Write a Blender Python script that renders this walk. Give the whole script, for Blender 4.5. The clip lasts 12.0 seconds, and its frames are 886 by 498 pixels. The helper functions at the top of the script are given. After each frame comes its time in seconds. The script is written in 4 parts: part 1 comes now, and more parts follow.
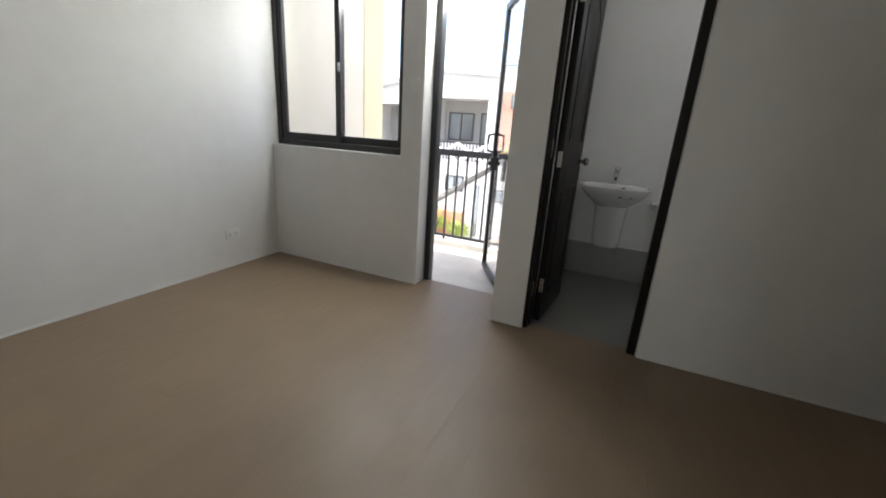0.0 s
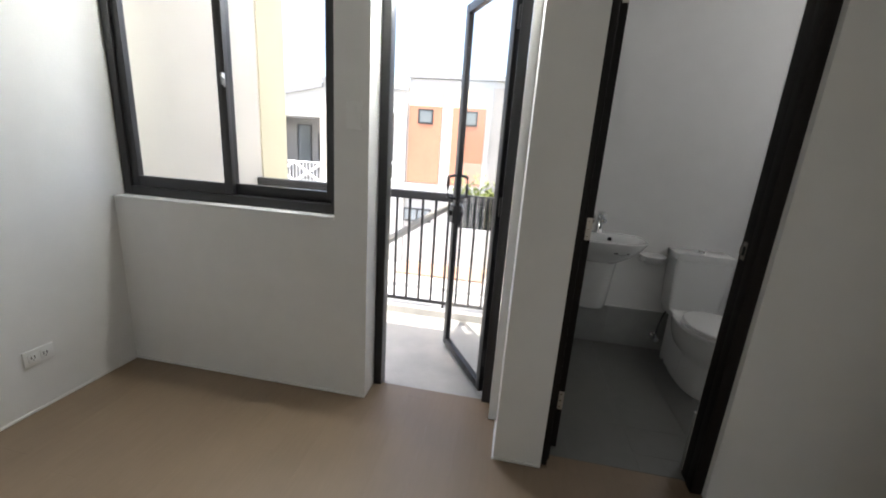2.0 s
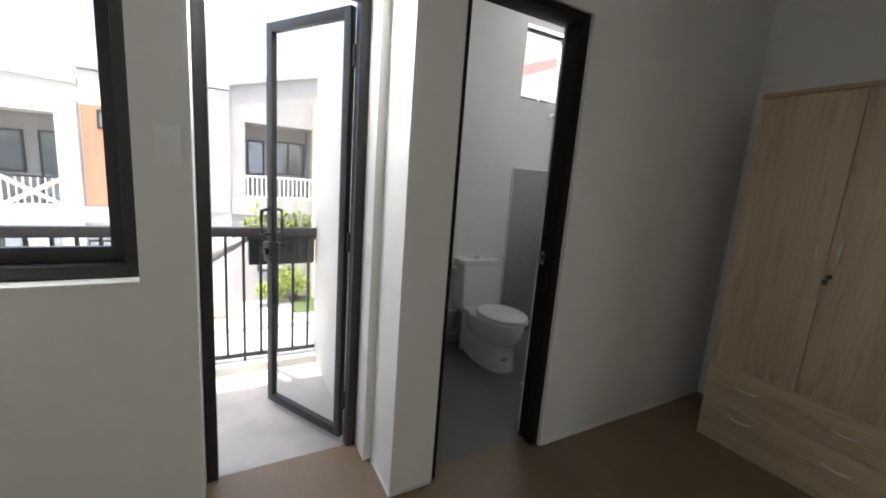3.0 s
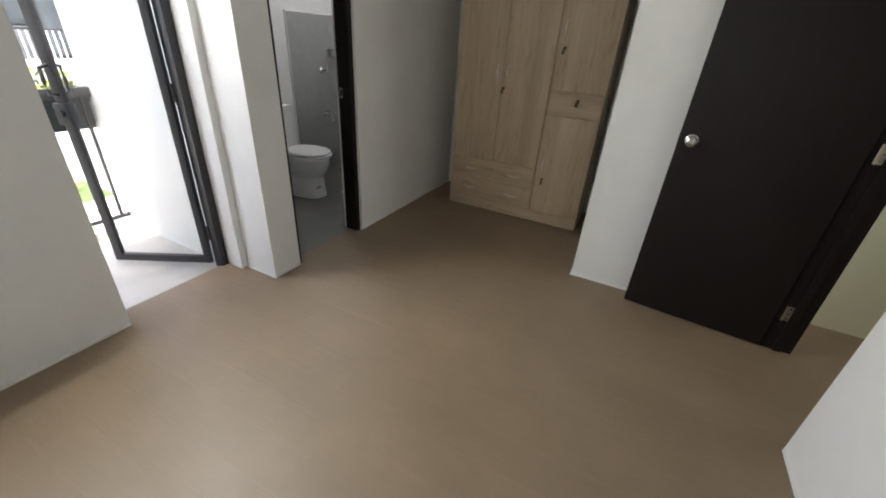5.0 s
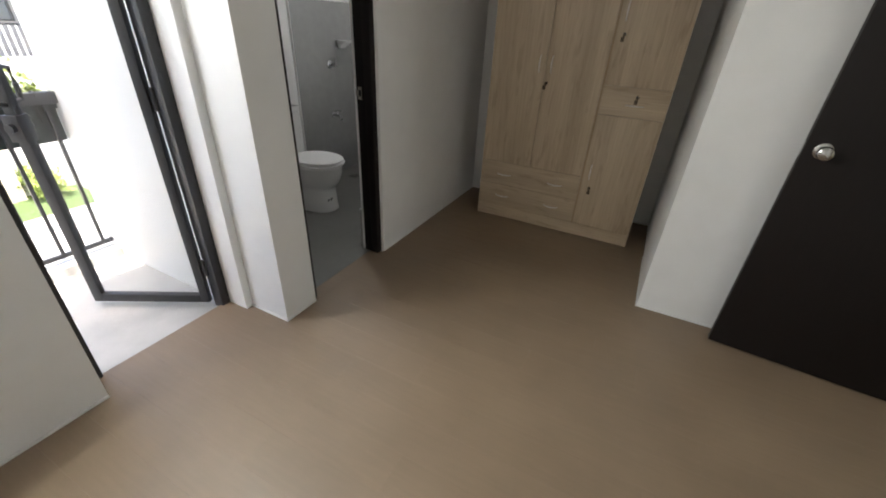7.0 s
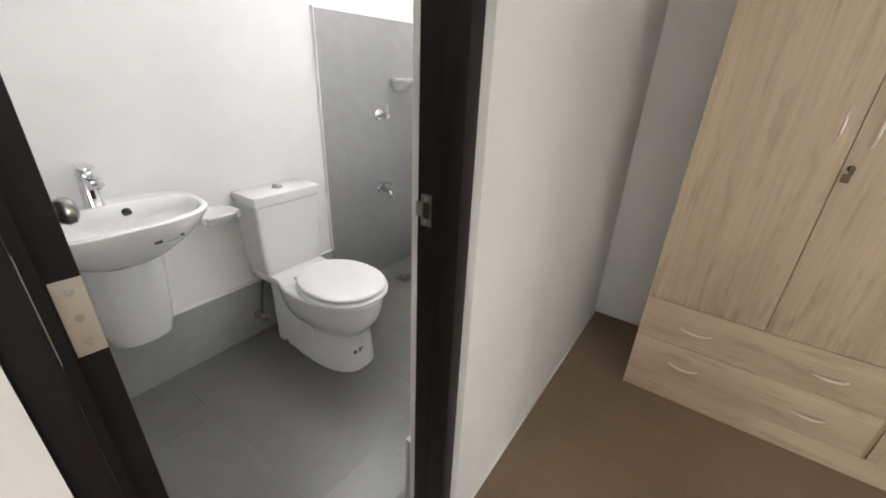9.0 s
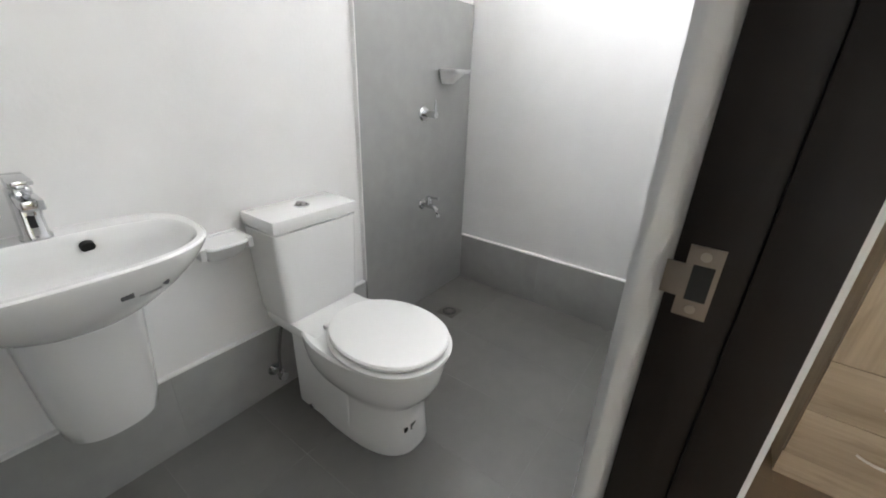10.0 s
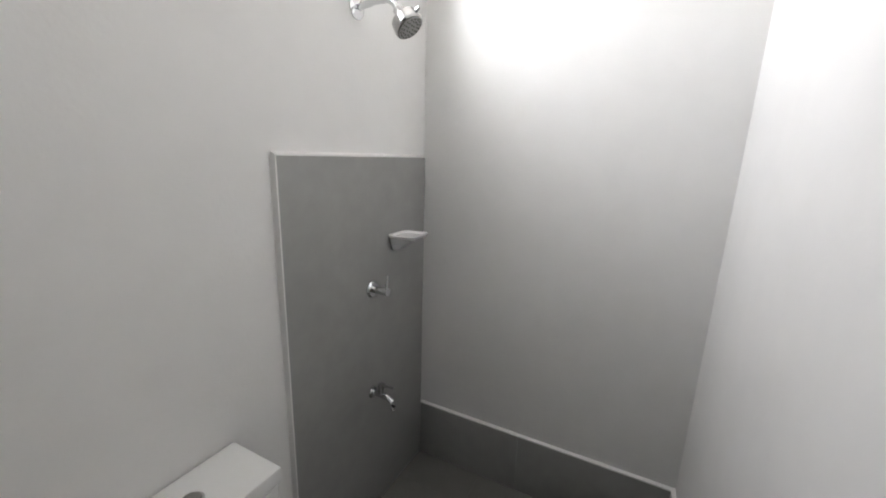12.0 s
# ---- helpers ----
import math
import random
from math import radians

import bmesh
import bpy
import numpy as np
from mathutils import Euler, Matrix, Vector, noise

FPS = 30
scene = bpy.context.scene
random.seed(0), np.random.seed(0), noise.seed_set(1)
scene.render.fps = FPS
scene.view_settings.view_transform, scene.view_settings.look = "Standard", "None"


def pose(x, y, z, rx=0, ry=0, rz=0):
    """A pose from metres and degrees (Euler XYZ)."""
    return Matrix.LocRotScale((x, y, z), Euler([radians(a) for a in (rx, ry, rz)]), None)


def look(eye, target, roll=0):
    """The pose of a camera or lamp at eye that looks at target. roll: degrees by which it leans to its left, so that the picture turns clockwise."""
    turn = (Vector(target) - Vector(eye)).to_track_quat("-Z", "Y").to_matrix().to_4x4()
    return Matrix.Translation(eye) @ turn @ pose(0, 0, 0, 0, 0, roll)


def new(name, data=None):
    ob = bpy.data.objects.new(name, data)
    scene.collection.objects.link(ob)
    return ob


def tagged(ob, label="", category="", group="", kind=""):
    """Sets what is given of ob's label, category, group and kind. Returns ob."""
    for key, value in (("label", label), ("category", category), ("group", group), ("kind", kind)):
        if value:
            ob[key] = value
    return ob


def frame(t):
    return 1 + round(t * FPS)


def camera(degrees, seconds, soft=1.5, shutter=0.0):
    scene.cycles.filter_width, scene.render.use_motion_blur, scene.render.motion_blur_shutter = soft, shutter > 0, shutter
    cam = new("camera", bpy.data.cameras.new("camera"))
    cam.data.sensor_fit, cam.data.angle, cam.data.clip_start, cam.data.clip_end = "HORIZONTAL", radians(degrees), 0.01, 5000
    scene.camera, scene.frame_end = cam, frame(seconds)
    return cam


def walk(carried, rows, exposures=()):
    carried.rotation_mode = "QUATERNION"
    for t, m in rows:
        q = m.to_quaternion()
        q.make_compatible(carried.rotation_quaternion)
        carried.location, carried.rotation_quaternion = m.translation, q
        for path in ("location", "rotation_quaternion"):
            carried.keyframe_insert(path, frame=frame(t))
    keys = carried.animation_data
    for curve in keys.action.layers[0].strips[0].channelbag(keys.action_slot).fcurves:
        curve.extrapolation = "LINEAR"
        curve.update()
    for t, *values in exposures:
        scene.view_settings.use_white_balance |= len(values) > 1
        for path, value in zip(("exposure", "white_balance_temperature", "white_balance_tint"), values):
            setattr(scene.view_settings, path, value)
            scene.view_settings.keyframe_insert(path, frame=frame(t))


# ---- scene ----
cam = camera(96.9, 12.0, soft=1.9)
PATH = [
    (0, (2.686, -2.466, 1.143), (1.914, -0.715, 0.559), 3.8),
    (0.5, (2.605, -2.186, 1.161), (1.831, -0.45, 0.54), 3.7),
    (1, (2.41, -2.019, 1.132), (1.603, -0.29, 0.534), 3.9),
    (1.5, (2.247, -1.887, 1.219), (1.475, -0.151, 0.594), 3.6),
    (2, (2.033, -1.702, 1.296), (1.714, 0.207, 0.789), 3.9),
    (2.5, (1.707, -1.65, 1.333), (2.043, 0.283, 0.946), 4.3),
    (3, (1.486, -1.607, 1.353), (2.447, 0.113, 1.004), 4.3),
    (3.2, (1.394, -1.564, 1.382), (2.615, -0.011, 1.062), 4.3),
    (4.8, (0.72, -2.038, 1.356), (2.307, -1.21, 0.465), 3.6),
    (5, (0.704, -2.049, 1.372), (2.286, -1.277, 0.423), 4.0),
    (5.5, (0.673, -2.079, 1.372), (2.269, -1.351, 0.412), 3.9),
    (6, (0.671, -2.067, 1.361), (2.268, -1.364, 0.384), 3.8),
    (6.5, (0.763, -1.868, 1.363), (2.351, -1.17, 0.368), 3.8),
    (6.7, (0.857, -1.773, 1.356), (2.434, -1.052, 0.36), 3.5),
    (8.3, (1.886, -0.976, 1.256), (3.425, -0.036, 0.392), 2.9),
    (8.5, (2.023, -0.906, 1.234), (3.556, 0.061, 0.390), 3.1),
    (9, (2.273, -0.608, 1.267), (3.771, 0.416, 0.425), 2.5),
    (9.5, (2.387, -0.325, 1.248), (3.883, 0.739, 0.455), 2.4),
    (10, (2.503, -0.147, 1.155), (3.995, 0.92, 0.357), 2.1),
    (10.5, (2.613, 0.035, 1.17), (4.079, 1.101, 0.327), 1.9),
    (11, (2.752, 0.17, 1.243), (4.237, 1.226, 0.418), 1.9),
    (11.2, (2.792, 0.202, 1.319), (4.31, 1.226, 0.516), 2.1),
    (11.5, (2.839, 0.179, 1.406), (4.429, 1.196, 0.743), 2.0),
    (12, (2.87, 0.189, 1.502), (4.602, 1.075, 1.036), 1.8),
]
# seconds, exposure, white balance and tint
EXPOSURES = [(0.0, 2.75, 6470, 10), (2.0, 2.75, 6470, 10), (3.0, 2.8, 6470, 10), (5.0, 3.38, 6470, 10), (6.5, 3.38, 6470, 10), (8.5, 4.15, 6780, 12), (9.0, 4.85, 6560, 12),
             (9.5, 4.83, 6400, 10), (10.0, 4.7, 6400, 10), (10.5, 4.5, 6450, 10), (11.0, 4.4, 6620, 11), (11.5, 4.12, 6620, 11), (12.0, 3.52, 6600, 11)]
walk(cam, [(t, look(eye, target, roll)) for t, eye, target, roll in PATH], EXPOSURES)

# ---- world and sun ----
SUN_EL, SUN_AZ = radians(78), radians(188)     # azimuth from +y towards +x
world = bpy.data.worlds.new("sky")
scene.world = world
world.use_nodes = True
wn = world.node_tree.nodes
sky = wn.new("ShaderNodeTexSky")
sky.sky_type = "NISHITA"
sky.sun_disc = False
sky.sun_elevation, sky.sun_rotation = SUN_EL, SUN_AZ
sky.air_density, sky.dust_density, sky.ozone_density = 1.0, 5.0, 0.8
world.node_tree.links.new(sky.outputs[0], wn["Background"].inputs[0])
wn["Background"].inputs[1].default_value = 0.115
sun = new("sun", bpy.data.lights.new("sun", "SUN"))
sun.data.energy, sun.data.angle, sun.data.color = 1.3, radians(0.6), (1.0, 0.95, 0.87)
sun_from = Vector((math.sin(SUN_AZ) * math.cos(SUN_EL), math.cos(SUN_AZ) * math.cos(SUN_EL), math.sin(SUN_EL)))
sun.matrix_world = look(sun_from * 40, (0, 0, 0))


def sky_lamp(name, eye, target, w, h, watts, tint):
    """An area lamp at the head of an opening, standing in for the light of the sky."""
    lamp = new(name, bpy.data.lights.new(name, "AREA"))
    lamp.data.shape, lamp.data.size, lamp.data.size_y = "RECTANGLE", w, h
    lamp.data.energy, lamp.data.color = watts, tint
    lamp.matrix_world = look(eye, target)


sky_lamp("sky_at_window", (0.86, 0.20, 2.07), (0.66, -2.0, 1.75), 0.62, 0.15, 4.4, (0.97, 0.985, 0.93))
sky_lamp("sky_at_balcony_door", (1.68, 0.215, 2.03), (1.00, -2.0, 1.85), 0.46, 0.15, 4.3, (0.97, 0.985, 0.93))
sky_lamp("sky_at_bath_window", (3.86, 1.235, 2.335), (3.86, 0.0, 2.2), 0.46, 0.52, 2.1, (0.99, 0.99, 1.0))
# added fill light for the hall, from an opening that is never in view
sky_lamp("sky_at_hall_window", (2.60, -5.52, 1.80), (2.50, -3.0, 1.6), 0.55, 0.55, 0.95, (1.0, 0.99, 0.95))


# ---- materials ----
def material(name, color, rough=0.6, metal=0.0, grain=0.0, stretch=(1, 1, 1), grain_scale=30.0,
             stain=0.0, stain_scale=1.5, bump=0.0, bump_scale=120.0, rand=0.0, coat=0.0, spec=0.5, gloss=0.0):
    """A principled surface: grain and stains move the colour up and down, bump gives fine relief."""
    m = bpy.data.materials.new(name)
    m.use_nodes = True
    n, l = m.node_tree.nodes, m.node_tree.links
    b = n["Principled BSDF"]
    b.inputs["Roughness"].default_value = rough
    b.inputs["Metallic"].default_value = metal
    b.inputs["Coat Weight"].default_value = coat
    b.inputs["Specular IOR Level"].default_value = spec
    b.inputs["Base Color"].default_value = (*color, 1)
    geo = n.new("ShaderNodeNewGeometry")
    terms = []

    def noise_tex(scale, detail, st=(1, 1, 1), shift=False):
        mp = n.new("ShaderNodeMapping")
        mp.inputs["Scale"].default_value = st
        l.new(geo.outputs["Position"], mp.inputs["Vector"])
        if shift:
            oi = n.new("ShaderNodeObjectInfo")
            mu = n.new("ShaderNodeMath")
            mu.operation = "MULTIPLY"
            mu.inputs[1].default_value = 37.0
            l.new(oi.outputs["Random"], mu.inputs[0])
            l.new(mu.outputs[0], mp.inputs["Location"])
        t = n.new("ShaderNodeTexNoise")
        t.inputs["Scale"].default_value = scale
        t.inputs["Detail"].default_value = detail
        l.new(mp.outputs[0], t.inputs["Vector"])
        return t.outputs["Fac"]

    if grain:
        terms.append((noise_tex(grain_scale, 6, stretch, rand > 0), grain))
    if stain:
        terms.append((noise_tex(stain_scale, 4), stain))
    if rand:
        oi = n.new("ShaderNodeObjectInfo")
        terms.append((oi.outputs["Random"], rand))
    value = None
    for out, amount in terms:
        mr = n.new("ShaderNodeMapRange")
        mr.inputs["From Min"].default_value, mr.inputs["From Max"].default_value = (0.25, 0.75) if amount != rand else (0, 1)
        mr.inputs["To Min"].default_value, mr.inputs["To Max"].default_value = 1 - amount, 1 + amount
        l.new(out, mr.inputs["Value"])
        if value is None:
            value = mr.outputs[0]
        else:
            mu = n.new("ShaderNodeMath")
            mu.operation = "MULTIPLY"
            l.new(value, mu.inputs[0]), l.new(mr.outputs[0], mu.inputs[1])
            value = mu.outputs[0]
    if value is not None:
        mix = n.new("ShaderNodeVectorMath")
        mix.operation = "SCALE"
        mix.inputs[0].default_value = color
        l.new(value, mix.inputs["Scale"])
        l.new(mix.outputs[0], b.inputs["Base Color"])
        rr = n.new("ShaderNodeMath")
        rr.operation = "MULTIPLY"
        rr.inputs[1].default_value = rough
        l.new(value, rr.inputs[0])
        l.new(rr.outputs[0], b.inputs["Roughness"])
        if gloss:      # streaks that differ in gloss more than in colour
            mr = n.new("ShaderNodeMapRange")
            mr.inputs["From Min"].default_value, mr.inputs["From Max"].default_value = 0.35, 0.65
            mr.inputs["To Min"].default_value, mr.inputs["To Max"].default_value = rough * (1 - gloss), rough * (1 + gloss)
            l.new(noise_tex(grain_scale * 0.8, 5, stretch, True), mr.inputs["Value"])
            l.new(mr.outputs[0], rr.inputs[1])
    if bump:
        bp = n.new("ShaderNodeBump")
        bp.inputs["Strength"].default_value = bump
        bp.inputs["Distance"].default_value = 0.004
        l.new(noise_tex(bump_scale, 4, stretch), bp.inputs["Height"])
        l.new(bp.outputs[0], b.inputs["Normal"])
    return m


def glass_material(name):
    m = bpy.data.materials.new(name)
    m.use_nodes = True
    n, l = m.node_tree.nodes, m.node_tree.links
    tr, gl, mx = n.new("ShaderNodeBsdfTransparent"), n.new("ShaderNodeBsdfGlossy"), n.new("ShaderNodeMixShader")
    tr.inputs[0].default_value = (0.96, 0.965, 0.96, 1)
    gl.inputs["Roughness"].default_value = 0.02
    lw = n.new("ShaderNodeLayerWeight")
    pw = n.new("ShaderNodeMath")
    pw.operation = "POWER"
    pw.inputs[1].default_value = 5.0
    l.new(lw.outputs["Facing"], pw.inputs[0])
    ad = n.new("ShaderNodeMath")
    ad.operation = "MULTIPLY_ADD"
    ad.inputs[1].default_value, ad.inputs[2].default_value = 0.6, 0.03
    l.new(pw.outputs[0], ad.inputs[0])
    l.new(ad.outputs[0], mx.inputs[0]), l.new(tr.outputs[0], mx.inputs[1]), l.new(gl.outputs[0], mx.inputs[2])
    l.new(mx.outputs[0], n["Material Output"].inputs["Surface"])
    return m


def laminate(name, dark, pale, rough, level=False):
    """Printed oak: broad streaks (upright, or level on drawer fronts), fine lines and short darker flecks."""
    m = bpy.data.materials.new(name)
    m.use_nodes = True
    n, l = m.node_tree.nodes, m.node_tree.links
    b = n["Principled BSDF"]
    geo = n.new("ShaderNodeNewGeometry")
    oi = n.new("ShaderNodeObjectInfo")
    sh = n.new("ShaderNodeVectorMath")
    sh.operation = "SCALE"
    sh.inputs[0].default_value = (3.0, 7.0, 5.0)
    l.new(oi.outputs["Random"], sh.inputs["Scale"])
    ad = n.new("ShaderNodeVectorMath")
    l.new(geo.outputs["Position"], ad.inputs[0]), l.new(sh.outputs[0], ad.inputs[1])

    def tex(scale, stretch, detail, distort=0.0):
        mp, t = n.new("ShaderNodeMapping"), n.new("ShaderNodeTexNoise")
        mp.inputs["Scale"].default_value = (stretch[0], stretch[2], stretch[1]) if level else stretch
        t.inputs["Scale"].default_value, t.inputs["Detail"].default_value, t.inputs["Distortion"].default_value = scale, detail, distort
        l.new(ad.outputs[0], mp.inputs["Vector"]), l.new(mp.outputs[0], t.inputs["Vector"])
        return t.outputs["Fac"]

    def math_node(op, a, c):
        k = n.new("ShaderNodeMath")
        k.operation = op
        for i, v in enumerate((a, c)):
            if isinstance(v, float):
                k.inputs[i].default_value = v
            else:
                l.new(v, k.inputs[i])
        return k.outputs[0]

    streak = tex(3.2, (2.6, 2.6, 0.16), 3, 0.15)
    fine = tex(13.0, (8.0, 8.0, 0.30), 5)
    fleck = tex(5.5, (5.0, 5.0, 0.9), 2, 0.6)
    ramp = n.new("ShaderNodeMapRange")
    ramp.inputs["From Min"].default_value, ramp.inputs["From Max"].default_value = 0.57, 0.70
    l.new(fleck, ramp.inputs["Value"])
    f = math_node("ADD", math_node("MULTIPLY", streak, 1.6), math_node("MULTIPLY", fine, 1.1))
    f = math_node("SUBTRACT", f, 0.82)
    f = math_node("SUBTRACT", f, math_node("MULTIPLY", ramp.outputs[0], 0.38))
    mix = n.new("ShaderNodeMix")
    mix.data_type = "RGBA"
    for k in mix.inputs:
        if k.name == "A" and k.type == "RGBA":
            k.default_value = (*dark, 1)
        if k.name == "B" and k.type == "RGBA":
            k.default_value = (*pale, 1)
    l.new(f, mix.inputs[0])
    out = [k for k in mix.outputs if k.type == "RGBA"][0]
    l.new(out, b.inputs["Base Color"])
    b.inputs["Roughness"].default_value = rough
    bp = n.new("ShaderNodeBump")
    bp.inputs["Strength"].default_value, bp.inputs["Distance"].default_value = 0.06, 0.003
    l.new(fine, bp.inputs["Height"]), l.new(bp.outputs[0], b.inputs["Normal"])
    return m


WHITE = material("white_wall_paint", (0.755, 0.75, 0.738), 0.55, stain=0.035, stain_scale=1.1, grain=0.02, grain_scale=9, bump=0.12, bump_scale=70)
CREAM = material("cream_render", (0.70, 0.645, 0.545), 0.7, stain=0.05, bump=0.2, bump_scale=60)
YELLOW = material("yellow_render_and_glare", (0.68, 0.61, 0.41), 0.7, stain=0.06, bump=0.2, bump_scale=60)
HALL = material("pale_yellow_paint", (0.74, 0.72, 0.54), 0.6, stain=0.05, bump=0.1, bump_scale=70)
CEIL = material("ceiling_paint", (0.75, 0.74, 0.72), 0.6, stain=0.02, bump=0.06)
VINYL = material("vinyl_plank", (0.222, 0.160, 0.104), 0.46, grain=0.035, stretch=(6, 0.5, 1), grain_scale=13, stain=0.09, stain_scale=2.6, rand=0.02, bump=0.05, bump_scale=26, gloss=0.12, spec=0.45)
SUBFLOOR = material("joint_shadow_filler", (0.20, 0.144, 0.092), 0.8, stain=0.1)
GREY_TILE = material("grey_porcelain_tile", (0.30, 0.30, 0.29), 0.36, grain=0.06, grain_scale=14, stain=0.08, stain_scale=2.2, rand=0.03, bump=0.05, bump_scale=90)
# the grey tile again, its colour darkened for the weaker light on the floor
FLOOR_TILE = material("grey_tile_shaded_floor", (0.150, 0.148, 0.138), 0.36, grain=0.06, grain_scale=14, stain=0.10, stain_scale=2.2, rand=0.02, bump=0.05, bump_scale=90)
GROUT = material("grey_grout", (0.18, 0.18, 0.172), 0.85, stain=0.1)
CONCRETE = material("balcony_concrete", (0.40, 0.395, 0.375), 0.75, grain=0.12, grain_scale=6, stain=0.16, stain_scale=2.0, bump=0.25, bump_scale=50)
BLACK_ALU = material("black_powder_coated_metal", (0.022, 0.022, 0.024), 0.42, grain=0.1, grain_scale=40, bump=0.05)
DARK_WOOD = material("dark_stained_wood", (0.0120, 0.0092, 0.0086), 0.5, grain=0.14, stretch=(8, 8, 0.7), grain_scale=9, bump=0.08, bump_scale=18, spec=0.22)
OAK = laminate("pale_oak_laminate", (0.365, 0.276, 0.186), (0.560, 0.444, 0.315), 0.46)
OAK_LEVEL = laminate("pale_oak_laminate_level_grain", (0.365, 0.276, 0.186), (0.560, 0.444, 0.315), 0.46, True)
OAK_EDGE = material("oak_laminate_edge", (0.40, 0.28, 0.17), 0.5, grain=0.12, stretch=(1, 1, 0.3), grain_scale=10)
CERAMIC = material("glazed_white_ceramic", (0.79, 0.79, 0.78), 0.09, stain=0.012, coat=0.4)
PLASTIC = material("white_plastic", (0.78, 0.78, 0.77), 0.28, stain=0.02)
STEEL = material("polished_steel_plate", (0.34, 0.30, 0.26), 0.34, metal=0.85, stain=0.08, stain_scale=25)
CHROME = material("chrome", (0.66, 0.67, 0.68), 0.10, metal=1.0, stain=0.05, stain_scale=14)
NICKEL = material("brushed_nickel", (0.46, 0.455, 0.445), 0.25, metal=1.0, stain=0.06, stain_scale=20)
BRASS = material("dull_steel_plate", (0.50, 0.46, 0.41), 0.38, metal=1.0, stain=0.08, stain_scale=20)
# near-black for rubber and print, and for the shade inside slots and holes
BLACK_AND_SHADE = material("black_and_hole_shade", (0.012, 0.012, 0.012), 0.7, stain=0.1)
KEY = material("dark_bronze_key", (0.10, 0.075, 0.05), 0.45, metal=0.6, stain=0.2, stain_scale=30)
SATIN = material("satin_metal_pull", (0.78, 0.75, 0.71), 0.38, metal=0.85, stain=0.05, stain_scale=30)
HOSE = material("grey_braided_hose", (0.10, 0.10, 0.10), 0.5, metal=0.3, grain=0.2, grain_scale=200)
GLASS = glass_material("clear_glass")


# ---- mesh helpers ----
def box(bm, x0, x1, y0, y1, z0, z1, bevel=0.0, seg=2):
    r = bmesh.ops.create_cube(bm, size=1)
    vs = r["verts"]
    for v in vs:
        v.co = Vector(((x0 + x1) / 2 + v.co.x * (x1 - x0), (y0 + y1) / 2 + v.co.y * (y1 - y0), (z0 + z1) / 2 + v.co.z * (z1 - z0)))
    if bevel:
        es = list({e for v in vs for e in v.link_edges})
        bmesh.ops.bevel(bm, geom=es, offset=bevel, segments=seg, profile=0.6, affect="EDGES")
    return vs


def tube(bm, a, b, r0, r1=None, n=16, cap=True):
    """A round bar from a to b."""
    a, b = Vector(a), Vector(b)
    r1 = r0 if r1 is None else r1
    q = (b - a).to_track_quat("Z", "Y")
    rings = []
    for p, r in ((a, r0), (b, r1)):
        rings.append([bm.verts.new(p + q @ Vector((r * math.cos(2 * math.pi * i / n), r * math.sin(2 * math.pi * i / n), 0))) for i in range(n)])
    for i in range(n):
        bm.faces.new((rings[0][i], rings[0][(i + 1) % n], rings[1][(i + 1) % n], rings[1][i]))
    if cap:
        bm.faces.new(rings[0][::-1]), bm.faces.new(rings[1])


def path_tube(bm, pts, r, n=12):
    """A bent round bar through the points, of radius r (a number, or one per point)."""
    pts = [Vector(p) for p in pts]
    rs = r if isinstance(r, (list, tuple)) else [r] * len(pts)
    rings = []
    for i, p in enumerate(pts):
        d = (pts[min(i + 1, len(pts) - 1)] - pts[max(i - 1, 0)]).normalized()
        up = Vector((0, 0, 1)) if abs(d.z) < 0.95 else Vector((0, 1, 0))
        s = d.cross(up).normalized()
        u = s.cross(d)
        rings.append([bm.verts.new(p + rs[i] * (math.cos(2 * math.pi * k / n) * s + math.sin(2 * math.pi * k / n) * u)) for k in range(n)])
    for a, b in zip(rings, rings[1:]):
        for k in range(n):
            bm.faces.new((a[k], a[(k + 1) % n], b[(k + 1) % n], b[k]))
    bm.faces.new(rings[0][::-1]), bm.faces.new(rings[-1])


def loft(bm, sections, n=40, cap_low=True, cap_high=True):
    """A skin over outlines (cx, cy, z, half width, front depth, back depth, squareness); front is -y."""
    rings = []
    for cx, cy, z, w, f, bk, e in sections:
        ring = []
        for i in range(n):
            a = 2 * math.pi * i / n
            c, s = math.cos(a), math.sin(a)
            x = math.copysign(abs(c) ** (2 / e), c) * w
            y = math.copysign(abs(s) ** (2 / e), s)
            ring.append(bm.verts.new((cx + x, cy + y * (bk if s > 0 else f), z)))
        rings.append(ring)
    for a, b in zip(rings, rings[1:]):
        for k in range(n):
            bm.faces.new((a[k], a[(k + 1) % n], b[(k + 1) % n], b[k]))
    if cap_low:
        bm.faces.new(rings[0][::-1])
    if cap_high:
        bm.faces.new(rings[-1])


def mesh_of(name, bm, mat, smooth=True):
    bmesh.ops.recalc_face_normals(bm, faces=bm.faces)
    me = bpy.data.meshes.new(name)
    bm.to_mesh(me)
    bm.free()
    me.materials.append(mat)
    if smooth:
        me.shade_smooth()
        me.set_sharp_from_angle(angle=radians(35))
    return me


def part(name, bm, mat, parent=None, label="", smooth=True):
    """One mesh object, under its thing when a parent is given."""
    ob = new(name, mesh_of(name, bm, mat, smooth))
    ob.parent = parent
    return tagged(ob, label)


def thing(name, place, label, category, group="", kind=""):
    """The empty at a thing's base, which carries its parts."""
    ob = new(name)
    ob.empty_display_size = 0.1
    ob.matrix_basis = place if isinstance(place, Matrix) else Matrix.Translation(place)
    return tagged(ob, label, category, group, kind)


def boxes(*rows, bevel=0.0):
    bm = bmesh.new()
    for r in rows:
        box(bm, *r, bevel=bevel)
    return bm


